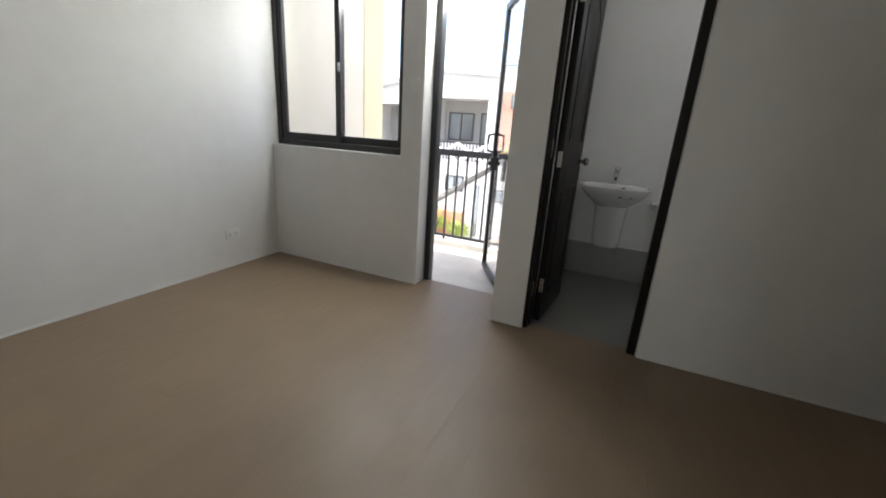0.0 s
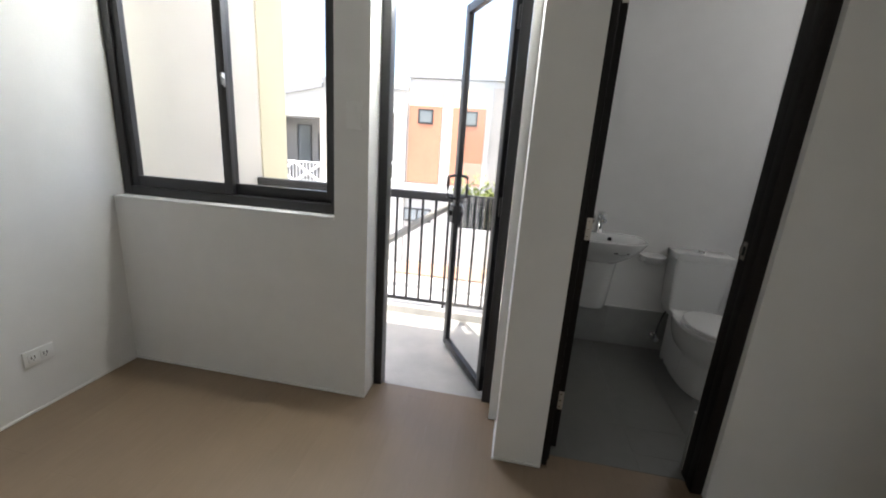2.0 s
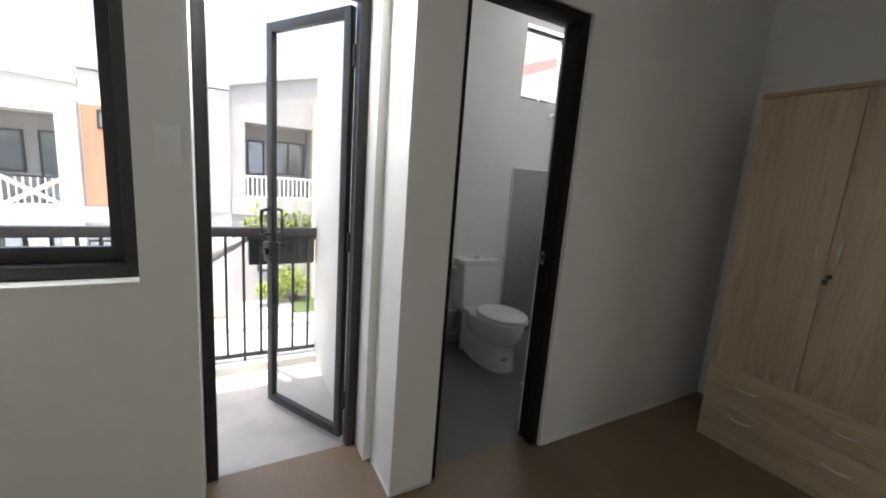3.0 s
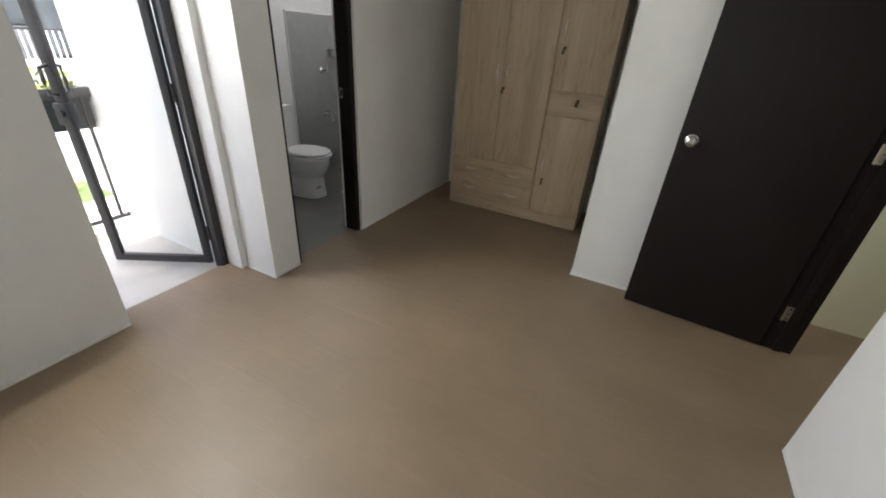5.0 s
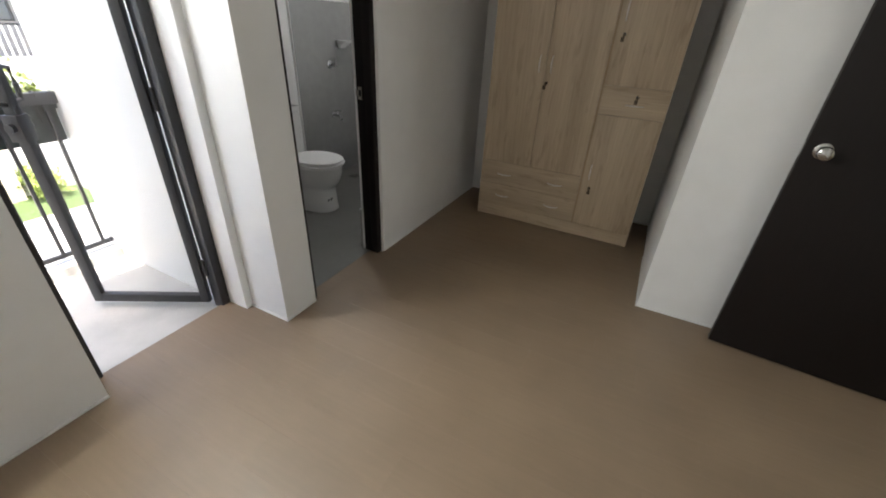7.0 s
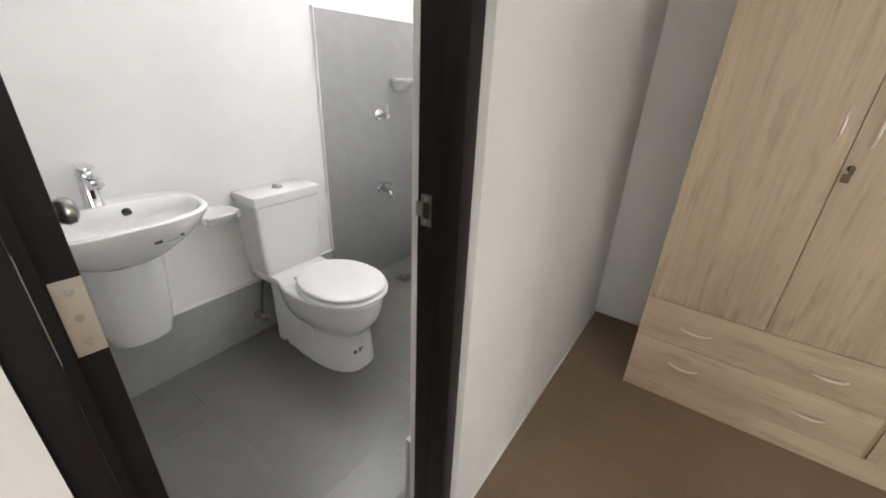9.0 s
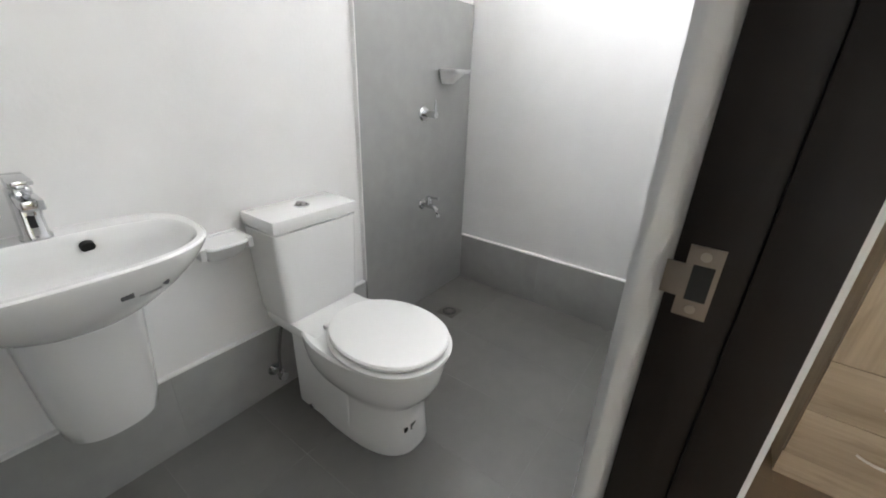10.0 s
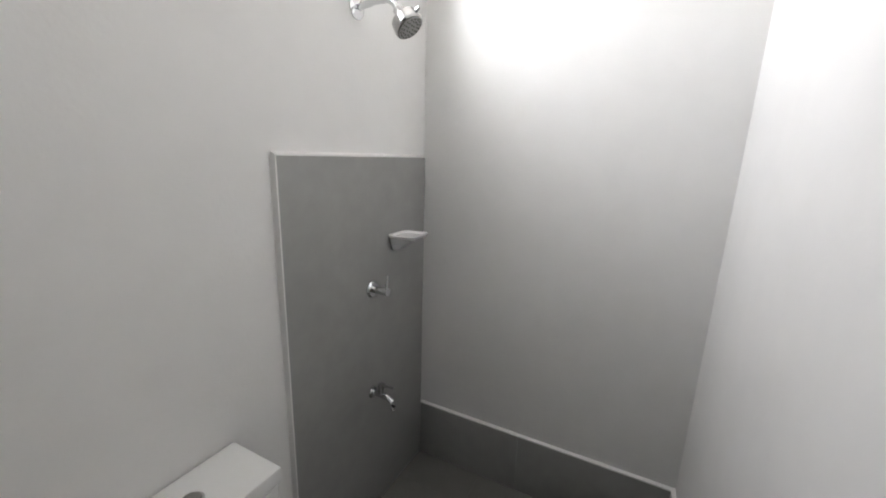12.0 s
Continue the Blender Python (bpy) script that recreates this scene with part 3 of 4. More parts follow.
# ---- bathroom things ----
def toilet():
    t = thing("toilet", (3.255, 0, 0), "white glazed close-coupled toilet with its lid down", "toilet")
    bm = bmesh.new()
    yb = 0.70
    loft(bm, [(0, yb, 0.000, 0.127, 0.236, 0.25, 2.6), (0, yb, 0.010, 0.128, 0.238, 0.252, 2.6), (0, yb, 0.06, 0.124, 0.231, 0.252, 2.6), (0, yb, 0.13, 0.121, 0.226, 0.252, 2.6),
              (0, yb, 0.180, 0.121, 0.226, 0.252, 2.55), (0, yb, 0.196, 0.125, 0.237, 0.252, 2.45), (0, yb, 0.222, 0.139, 0.262, 0.252, 2.3), (0, yb, 0.255, 0.154, 0.283, 0.252, 2.25), (0, yb, 0.29, 0.164, 0.296, 0.252, 2.2),
              (0, yb, 0.33, 0.171, 0.304, 0.252, 2.2), (0, yb, 0.362, 0.173, 0.306, 0.25, 2.2), (0, yb, 0.37, 0.167, 0.300, 0.245, 2.2)], 64)
    box(bm, -0.126, 0.126, 0.66, 0.952, 0.0, 0.335, bevel=0.02, seg=3)
    bowl = part("bowl", bm, CERAMIC, t)
    part("shelf", boxes((-0.143, 0.143, 0.78, 1.062, 0.330, 0.372), bevel=0.012), CERAMIC, t)
    bm = bmesh.new()
    loft(bm, [(0, 0.59, 0.3735, 0.166, 0.196, 0.200, 2.15), (0, 0.59, 0.378, 0.175, 0.208, 0.208, 2.15), (0, 0.59, 0.389, 0.176, 0.209, 0.208, 2.15), (0, 0.59, 0.393, 0.170, 0.202, 0.204, 2.15), (0, 0.59, 0.3935, 0.150, 0.18, 0.18, 2.15)], 64)
    part("seat", bm, PLASTIC, t, "white plastic seat")
    bm = bmesh.new()
    loft(bm, [(0, 0.59, 0.3985, 0.156, 0.186, 0.198, 2.15), (0, 0.59, 0.402, 0.167, 0.198, 0.207, 2.15), (0, 0.59, 0.411, 0.168, 0.199, 0.208, 2.15), (0, 0.59, 0.417, 0.163, 0.194, 0.204, 2.15),
              (0, 0.59, 0.4205, 0.150, 0.180, 0.192, 2.15), (0, 0.59, 0.4225, 0.115, 0.14, 0.15, 2.15), (0, 0.59, 0.4232, 0.05, 0.06, 0.06, 2.1)], 64)
    part("lid", bm, PLASTIC, t, "white plastic lid, closed")
    for s in (-1, 1):
        bm = bmesh.new()
        tube(bm, (s * 0.070 - 0.02, 0.800, 0.380), (s * 0.070 + 0.02, 0.800, 0.380), 0.0085)
        part("lid_hinge", bm, PLASTIC, t)
    bm = bmesh.new()
    loft(bm, [(0, 0.985, 0.373, 0.144, 0.076, 0.088, 14), (0, 0.985, 0.400, 0.151, 0.080, 0.090, 14), (0, 0.985, 0.560, 0.158, 0.082, 0.093, 16), (0, 0.985, 0.6965, 0.1625, 0.0855, 0.094, 16), (0, 0.985, 0.698, 0.155, 0.078, 0.090, 16), (0, 0.985, 0.7025, 0.155, 0.078, 0.090, 16)], 96)
    part("tank", bm, CERAMIC, t)
    bm = boxes((-0.165, 0.165, 0.897, 1.078, 0.7022, 0.744), bevel=0.006)
    part("tank_lid", bm, CERAMIC, t)
    bm = bmesh.new()
    path_tube(bm, [(0, 0.985, 0.743), (0, 0.985, 0.747), (0, 0.985, 0.749)], [0.025, 0.025, 0.021], 32)
    fb = part("flush_button", bm, CHROME, t, "round chrome flush button")
    bm = bmesh.new()
    path_tube(bm, [(0, 0.985, 0.747), (0.0008, 0.985, 0.752), (0.0014, 0.985, 0.756), (0.002, 0.985, 0.758)], [0.019, 0.019, 0.017, 0.010], 28)
    part("push_cap", bm, NICKEL, fb)
    part("label_mark", boxes((-0.152, -0.128, 1.058, 1.061, 0.7438, 0.7446)), HOSE, t, "small grey printed bar")
    part("label_mark", boxes((-0.006, 0.014, 0.838, 0.842, 0.3715, 0.3726)), BLACK_AND_SHADE, t, "small black printed bar")
    for x, y in ((-0.124, 0.87), (0.124, 0.87)):
        bm = bmesh.new()
        tube(bm, (x - math.copysign(0.006, x), y, 0.024), (x + math.copysign(0.008, x), y, 0.024), 0.010)
        part("bolt_cap", bm, CHROME, t)
    # a paper label on the foot
    bm = boxes((-0.053, -0.039, 0.4765, 0.482, 0.091, 0.107))
    part("label_mark", bm, BLACK_AND_SHADE, t, "small black printed square")
    part("label_mark", boxes((-0.030, -0.006, 0.4725, 0.4780, 0.088, 0.112)), NICKEL, t, "small grey printed patch")


def angle_valve():
    t = thing("angle_valve", (3.108, YB_N - 0.018, 0.105), "small chrome angle valve with a grey supply hose", "valve")
    bm = bmesh.new()
    path_tube(bm, [(0, 0.0, 0), (0, -0.004, 0)], 0.025, 20)
    tube(bm, (0, 0, 0), (0, -0.05, 0), 0.010)
    tube(bm, (0, -0.045, -0.02), (0, -0.045, 0.025), 0.011)
    part("body", bm, CHROME, t)
    bm = bmesh.new()
    tube(bm, (0, -0.05, 0), (0, -0.072, 0), 0.013, 0.016)
    part("handle", bm, CHROME, t)
    bm = bmesh.new()
    path_tube(bm, [(0, -0.045, 0.02), (0.004, -0.045, 0.09), (0.022, -0.047, 0.18), (0.055, -0.05, 0.26)], 0.006, 10)
    part("hose", bm, HOSE, t, "grey braided hose")


def basin():
    t = thing("wash_basin", (2.632, YB_N, 0), "white ceramic wash basin with a half pedestal on the wall", "basin")
    cy = -0.145
    bm = bmesh.new()
    # outside from the foot of the bowl to the rim, over it and down inside
    secs = [(0, cy, 0.640, 0.10, 0.10, 0.13, 2.4), (0, cy, 0.665, 0.145, 0.135, 0.139, 2.5), (0, cy, 0.71, 0.200, 0.178, 0.144, 2.7), (0, cy, 0.755, 0.240, 0.207, 0.145, 2.9),
            (0, cy, 0.788, 0.258, 0.222, 0.145, 3.0), (0, cy, 0.799, 0.261, 0.224, 0.145, 3.0), (0, cy, 0.803, 0.256, 0.219, 0.143, 3.0), (0, cy - 0.028, 0.803, 0.240, 0.179, 0.105, 2.9),
            (0, cy - 0.028, 0.795, 0.232, 0.172, 0.098, 2.8), (0, cy - 0.028, 0.765, 0.214, 0.160, 0.090, 2.6), (0, cy - 0.028, 0.725, 0.178, 0.135, 0.078, 2.4), (0, cy - 0.028, 0.70, 0.11, 0.09, 0.055, 2.2), (0, cy - 0.028, 0.692, 0.04, 0.035, 0.03, 2)]
    loft(bm, secs, 64)
    part("bowl", bm, CERAMIC, t)
    bm = bmesh.new()
    loft(bm, [(0, -0.04, 0.274, 0.070, 0.055, 0.040, 2.2), (0, -0.04, 0.280, 0.092, 0.088, 0.040, 2.3), (0, -0.04, 0.300, 0.105, 0.118, 0.040, 2.4), (0, -0.04, 0.36, 0.112, 0.140, 0.040, 2.5), (0, -0.04, 0.50, 0.119, 0.172, 0.040, 2.5), (0, -0.04, 0.60, 0.124, 0.196, 0.040, 2.6), (0, -0.04, 0.645, 0.127, 0.214, 0.040, 2.6), (0, -0.04, 0.648, 0.125, 0.212, 0.038, 2.6), (0, -0.04, 0.647, 0.117, 0.204, 0.034, 2.6), (0, -0.04, 0.59, 0.110, 0.18, 0.030, 2.6)], 48)
    part("half_pedestal", bm, CERAMIC, t)
    # a solid dark disc, with the overflow hole's shade put into its colour
    bm = bmesh.new()
    tube(bm, (0.062, cy + 0.064, 0.775), (0.062, cy + 0.054, 0.770), 0.014, n=20)
    part("overflow_hole", bm, BLACK_AND_SHADE, t, "dark overflow hole")
    bm = bmesh.new()
    tube(bm, (0, cy - 0.028, 0.691), (0, cy - 0.028, 0.696), 0.022, n=20)
    part("drain_cover", bm, CHROME, t)
    bm = boxes((0.040, 0.062, -0.3425, -0.332, 0.732, 0.746))
    part("label_mark", bm, HOSE, t, "small black printed square")
    for x0, x1, y in ((0.072, 0.084, -0.3315), (0.084, 0.095, -0.3295), (0.095, 0.106, -0.327), (0.106, 0.116, -0.3235)):
        part("label_mark", boxes((x0, x1, y, y + 0.012, 0.725, 0.729)), LATCH, t, "small grey printed bar")
    bm = bmesh.new()
    tube(bm, (0.124, -0.3295, 0.739), (0.124, -0.315, 0.739), 0.007, n=14)
    part("label_mark", bm, HOSE, t, "small grey printed dot")


def faucet():
    t = thing("faucet", (2.625, YB_N - 0.044, 0.803), "chrome single-lever basin faucet on the basin rim", "faucet")
    t.scale = (1.05, 1.05, 0.98)
    bm = bmesh.new()
    loft(bm, [(0, 0, 0, 0.026, 0.026, 0.026, 3), (0, 0, 0.006, 0.026, 0.026, 0.026, 3), (0, 0, 0.010, 0.022, 0.023, 0.022, 4), (0, -0.004, 0.115, 0.019, 0.022, 0.020, 4), (0, -0.004, 0.118, 0.016, 0.02, 0.018, 4)], 28)
    part("body", bm, CHROME, t)
    bm = bmesh.new()
    for y0, y1, z0, z1 in ((-0.115, -0.01, 0.088, 0.110),):
        vs = box(bm, -0.017, 0.017, y0, y1, z0, z1, bevel=0.004)
    tube(bm, (0, -0.10, 0.089), (0, -0.10, 0.080), 0.011)
    part("spout", bm, CHROME, t)
    bm = bmesh.new()
    tube(bm, (0, -0.004, 0.117), (0, -0.004, 0.135), 0.017)
    box(bm, -0.016, 0.016, -0.085, 0.018, 0.134, 0.144, bevel=0.003)
    part("lever", bm, CHROME, t)
    part("label_mark", boxes((-0.006, 0.006, -0.0262, -0.0245, 0.03, 0.058)), BLACK_AND_SHADE, t, "small dark printed strip")


def paper_holder():
    t = thing("paper_holder", (2.995, YB_N, 0.63), "white ceramic toilet paper holder on the wall", "holder")
    part("back_plate", boxes((-0.075, 0.075, -0.012, 0.0, 0.0, 0.062), bevel=0.004), CERAMIC, t)
    bm = bmesh.new()
    loft(bm, [(0, -0.045, 0.0, 0.045, 0.03, 0.04, 4), (0, -0.045, 0.02, 0.058, 0.05, 0.04, 4), (0, -0.045, 0.05, 0.066, 0.07, 0.04, 5), (0, -0.045, 0.056, 0.062, 0.066, 0.04, 5)], 36)
    part("trough", bm, CERAMIC, t)
    for s in (-1, 1):
        part("horn", boxes((s * 0.070 - 0.009, s * 0.070 + 0.009, -0.098, -0.01, 0.022, 0.057), bevel=0.006), CERAMIC, t)


def soap_dish():
    t = thing("soap_dish", (4.165, SY, 1.13), "white ceramic soap dish on the grey tiles", "soap dish")
    bm = bmesh.new()
    loft(bm, [(0, -0.02, 0.0, 0.035, 0.012, 0.02, 4), (0, -0.025, 0.02, 0.048, 0.03, 0.025, 4), (0, -0.035, 0.048, 0.060, 0.06, 0.035, 4)], 32)
    part("bracket", bm, CERAMIC, t)
    bm = bmesh.new()
    loft(bm, [(0, -0.055, 0.046, 0.058, 0.05, 0.055, 5), (0, -0.055, 0.056, 0.070, 0.062, 0.055, 5), (0, -0.055, 0.064, 0.072, 0.065, 0.055, 5), (0, -0.055, 0.064, 0.062, 0.054, 0.045, 5), (0, -0.055, 0.056, 0.055, 0.046, 0.04, 5)], 40)
    part("tray", bm, CERAMIC, t)


def shower_valve():
    t = thing("shower_valve", (4.005, SY, 1.0), "chrome shower valve with an upright lever", "valve")
    bm = bmesh.new()
    path_tube(bm, [(0, 0, 0), (0, -0.004, 0), (0, -0.010, 0)], [0.034, 0.034, 0.028], 28)
    part("rose", bm, CHROME, t)
    bm = bmesh.new()
    tube(bm, (0, -0.008, 0), (0, -0.05, 0), 0.013)
    tube(bm, (0, -0.035, 0), (0, -0.074, 0), 0.0145)
    part("body", bm, CHROME, t)
    bm = bmesh.new()
    path_tube(bm, [(0, -0.066, 0.012), (0, -0.068, 0.04), (0, -0.070, 0.066)], [0.005, 0.0045, 0.0045], 10)
    part("lever", bm, CHROME, t)


def wall_tap():
    t = thing("wall_tap", (4.0, SY, 0.565), "small chrome wall tap below the shower valve", "tap")
    bm = bmesh.new()
    path_tube(bm, [(0, 0, 0), (0, -0.004, 0), (0, -0.008, 0)], [0.025, 0.025, 0.02], 24)
    part("rose", bm, CHROME, t)
    bm = bmesh.new()
    path_tube(bm, [(0, -0.006, 0), (0, -0.05, 0), (0, -0.075, -0.002), (0, -0.093, -0.014), (0, -0.100, -0.034), (0, -0.100, -0.045)], [0.011, 0.013, 0.012, 0.011, 0.0105, 0.011], 14)
    tube(bm, (0, -0.045, 0), (0, -0.045, 0.035), 0.0125)
    part("spout", bm, CHROME, t)
    bm = bmesh.new()
    tube(bm, (0, -0.045, 0.034), (0, -0.045, 0.046), 0.015)
    path_tube(bm, [(0, -0.045, 0.042), (0.0, -0.075, 0.044), (0.0, -0.105, 0.047)], [0.006, 0.005, 0.005], 10)
    part("lever", bm, CHROME, t)


def shower_head():
    t = thing("wall_shower", (3.965, YB_N, 1.945), "chrome shower head on a bent wall arm", "shower")
    bm = bmesh.new()
    path_tube(bm, [(0, 0, 0), (0, -0.004, 0), (0, -0.012, 0)], [0.034, 0.034, 0.014], 28)
    part("flange", bm, CHROME, t)
    bm = bmesh.new()
    path_tube(bm, [(0, -0.005, 0), (0, -0.07, 0.010), (0, -0.12, 0.010), (0, -0.142, -0.002), (0, -0.162, -0.028)], 0.0105, 14)
    part("arm", bm, CHROME, t)
    d = Vector((0.0, -0.62, -0.78)).normalized()
    a = Vector((0, -0.160, -0.026))
    bm = bmesh.new()
    path_tube(bm, [a + d * s for s in (-0.004, 0.012, 0.018, 0.030, 0.060, 0.066)], [0.016, 0.016, 0.022, 0.041, 0.046, 0.043], 32)
    head = part("head", bm, NICKEL, t)
    bm = bmesh.new()
    tube(bm, a + d * 0.0665, a + d * 0.069, 0.039, n=32)
    part("spray_plate", bm, GREY_TILE, head, "grey spray plate")
    q = d.to_track_quat("Z", "Y")
    bm = bmesh.new()
    for r, k in ((0.012, 6), (0.024, 12), (0.033, 16)):
        for i in range(k):
            p = a + d * 0.068 + q @ Vector((r * math.cos(2 * math.pi * i / k), r * math.sin(2 * math.pi * i / k), 0))
            tube(bm, p, p + d * 0.003, 0.002, n=6)
    tagged(part("nozzle", bm, BLACK_AND_SHADE, head, "dark rubber nozzles"), kind="stuff")
    side = q @ Vector((0, 1, 0))
    bm = bmesh.new()
    tube(bm, a + d * 0.045 + side * 0.044, a + d * 0.045 + side * 0.056, 0.006, n=10)
    part("spray_tab", bm, NICKEL, t)


DRAIN = material("dull_stainless_steel", (0.15, 0.145, 0.135), 0.42, metal=0.6, stain=0.12, stain_scale=40)


def floor_drain():
    t = thing("floor_drain", (4.005, 0.87, 0.0005), "small square steel floor drain in the shower", "drain")
    part("frame", boxes((-0.05, 0.05, -0.05, 0.05, 0, 0.002), bevel=0.0008), DRAIN, t)
    # a flat disc on the plate; its dark colour is the shade down the drain
    bm = bmesh.new()
    tube(bm, (0, 0, 0.0015), (0, 0, 0.0026), 0.036, n=32)
    part("well", bm, BLACK_ALU, t, "dark disc for the shade in the drain opening")
    bm = bmesh.new()
    for i in range(10):
        box(bm, -0.0035, 0.0035, 0.010, 0.031, 0.0024, 0.0036)
        bmesh.ops.rotate(bm, cent=(0, 0, 0), matrix=Matrix.Rotation(math.pi / 5, 3, "Z"), verts=bm.verts)
    tube(bm, (0, 0, 0.0024), (0, 0, 0.0040), 0.014, n=20)
    part("grate", bm, DRAIN, t, "round slotted grate")



toilet()
angle_valve()
basin()
faucet()
paper_holder()
soap_dish()
shower_valve()
wall_tap()
shower_head()
floor_drain()

# ---- bedroom things ----
def bow_handle(parent, a, b, out, r=0.0037):
    """A flat silver bow between two points of a front."""
    a, b, o = Vector(a), Vector(b), Vector(out)
    pts = [a + (b - a) * k + o * (0.022 * math.sin(math.pi * k) ** 0.6 if 0 < k < 1 else 0) for k in (0, 0.03, 0.12, 0.3, 0.5, 0.7, 0.88, 0.97, 1)]
    bm = bmesh.new()
    path_tube(bm, pts, [r * 1.2, r * 1.1, r, r * 1.15, r * 1.3, r * 1.15, r, r * 1.1, r * 1.2], 10)
    part("handle", bm, SATIN, parent, "curved silver handle")


def lock(parent, y, z, hang):
    x = -0.0185
    bm = bmesh.new()
    tube(bm, (x + 0.004, y, z), (x - 0.004, y, z), 0.010, n=20)
    tube(bm, (x - 0.004, y, z), (x - 0.020, y, z), 0.0035, n=8)
    part("lock", bm, NICKEL, parent, "small round key lock")
    bm = boxes((x - 0.022, x - 0.019, y - 0.010 + hang, y + 0.010 + hang, z - 0.040, z - 0.014), (x - 0.022, x - 0.019, y - 0.006, y + 0.006, z - 0.016, z + 0.008), bevel=0.001)
    part("key", bm, KEY, parent, "small dark key")


def wardrobe():
    t = thing("wardrobe", (3.912, -0.522, 0), "pale oak laminate wardrobe with doors, drawers and hanging keys", "wardrobe")
    D, W, HT = 0.485, 1.175, 1.895
    w1, w2 = 0.385, 0.770   # splits along the front
    for r in ((0, D, -0.016, 0, 0.0, HT - 0.02), (0, D, -W, -W + 0.016, 0.0, HT - 0.02)):
        part("side_panel", boxes(r, bevel=0.001), OAK, t)
    part("back_panel", boxes((D - 0.006, D, -W + 0.016, -0.016, 0.0, HT - 0.02)), OAK, t)
    part("divider", boxes((0, D - 0.006, -w2 - 0.008, -w2 + 0.008, 0.095, HT - 0.02)), OAK, t)
    part("bottom_board", boxes((0, D - 0.006, -W + 0.016, -0.016, 0.08, 0.095)), OAK, t)
    part("shelf", boxes((0, D - 0.006, -w2 + 0.008, -0.016, 0.445, 0.460)), OAK, t)
    part("plinth", boxes((-0.012, 0.0, -W, 0.0, 0.0, 0.092), bevel=0.001), OAK_LEVEL, t)
    part("top_board", boxes((-0.028, D, -W - 0.006, 0.006, HT - 0.02, HT), bevel=0.002), OAK_EDGE, t)

    def front(name, y0, y1, z0, z1):
        return part(name, boxes((-0.018, -0.001, y1 + 0.0014, y0 - 0.0014, z0 + 0.0013, z1 - 0.0013), bevel=0.001), OAK_LEVEL if name == "drawer" else OAK, t)

    d1 = front("door", 0.0, -w1, 0.455, HT - 0.021)
    d2 = front("door", -w1, -w2 + 0.006, 0.455, HT - 0.021)
    d3 = front("door", -w2 - 0.006, -W, 1.070, HT - 0.021)
    d4 = front("door", -w2 - 0.006, -W, 0.095, 0.890)
    e1 = front("drawer", 0.0, -w2 + 0.006, 0.275, 0.455)
    e2 = front("drawer", 0.0, -w2 + 0.006, 0.095, 0.275)
    e3 = front("drawer", -w2 - 0.006, -W, 0.890, 1.070)
    part("divider_edge", boxes((-0.012, -0.001, -w2 - 0.005, -w2 + 0.005, 0.095, HT - 0.021)), OAK_EDGE, t, "darker divider edge")
    o = (-1, 0, 0)
    x = -0.0175
    bow_handle(d1, (x, -0.345, 1.11), (x, -0.345, 1.21), o)
    bow_handle(d2, (x, -0.425, 1.11), (x, -0.425, 1.21), o)
    bow_handle(d3, (x, -0.815, 1.43), (x, -0.815, 1.53), o)
    bow_handle(d4, (x, -0.820, 0.45), (x, -0.820, 0.55), o)
    for e, z in ((e1, 0.36), (e2, 0.185)):
        bow_handle(e, (x, -0.145, z), (x, -0.245, z), o)
        bow_handle(e, (x, -0.540, z), (x, -0.640, z), o)
    bow_handle(e3, (x, -0.935, 0.965), (x, -1.035, 0.965), o)
    lock(d2, -0.405, 1.045, 0.006)
    lock(d3, -0.825, 1.355, 0.004)
    lock(d4, -0.835, 0.385, -0.002)
    lock(e3, -0.990, 1.015, 0.003)


wardrobe()


def wall_socket():
    t = thing("wall_socket", (0.0, -0.452, 0.262), "white plastic double power socket on the wall", "socket")
    part("plate", boxes((0.0, 0.008, -0.059, 0.059, -0.036, 0.036), bevel=0.003), PLASTIC, t)
    for dy in (-0.024, 0.024):
        g = part("outlet", boxes((0.008, 0.0095, dy - 0.019, dy + 0.019, -0.020, 0.020), bevel=0.0006), PLASTIC, t)
        # raised dark bars carry the shade of the slots in their colour
        part("slot", boxes((0.0094, 0.0101, dy - 0.008, dy - 0.005, -0.006, 0.008), (0.0094, 0.0101, dy + 0.005, dy + 0.008, -0.006, 0.008), (0.0094, 0.0101, dy - 0.002, dy + 0.002, -0.014, -0.010)), BLACK_AND_SHADE, g, "dark bars for the shade in the socket slots")


def light_switch():
    t = thing("light_switch", (1.318, 0.0, 1.40), "white plastic light switch on the window wall", "switch")
    part("plate", boxes((-0.036, 0.036, -0.008, 0.0, -0.059, 0.059), bevel=0.003), PLASTIC, t)
    for dz in (-0.022, 0.022):
        part("rocker", boxes((-0.011, 0.011, -0.0115, -0.008, dz - 0.017, dz + 0.017), bevel=0.001), PLASTIC, t)


wall_socket()
light_switch()

# ---- outside ----
GRASS = material("lawn_grass", (0.055, 0.085, 0.025), 0.9, grain=0.35, grain_scale=20, stain=0.2, stain_scale=0.8, bump=0.6, bump_scale=40)
BRICK_PAVE = material("red_clay_paving", (0.33, 0.21, 0.15), 0.85, grain=0.2, grain_scale=8, stain=0.15)
ORANGE = material("orange_render", (0.43, 0.19, 0.115), 0.75, stain=0.06, grain=0.05, grain_scale=5)
GREY_WALL = material("grey_render", (0.27, 0.26, 0.25), 0.8, stain=0.08)
WHITE_OUT = material("white_render", (0.50, 0.49, 0.47), 0.75, stain=0.06, grain=0.04, grain_scale=4)
FAR_GLASS = material("dark_window_glass", (0.26, 0.29, 0.31), 0.08, metal=0.55, stain=0.1, stain_scale=0.8)
ROOF_MAT = material("grey_roof_sheet", (0.30, 0.30, 0.30), 0.6, stain=0.1)
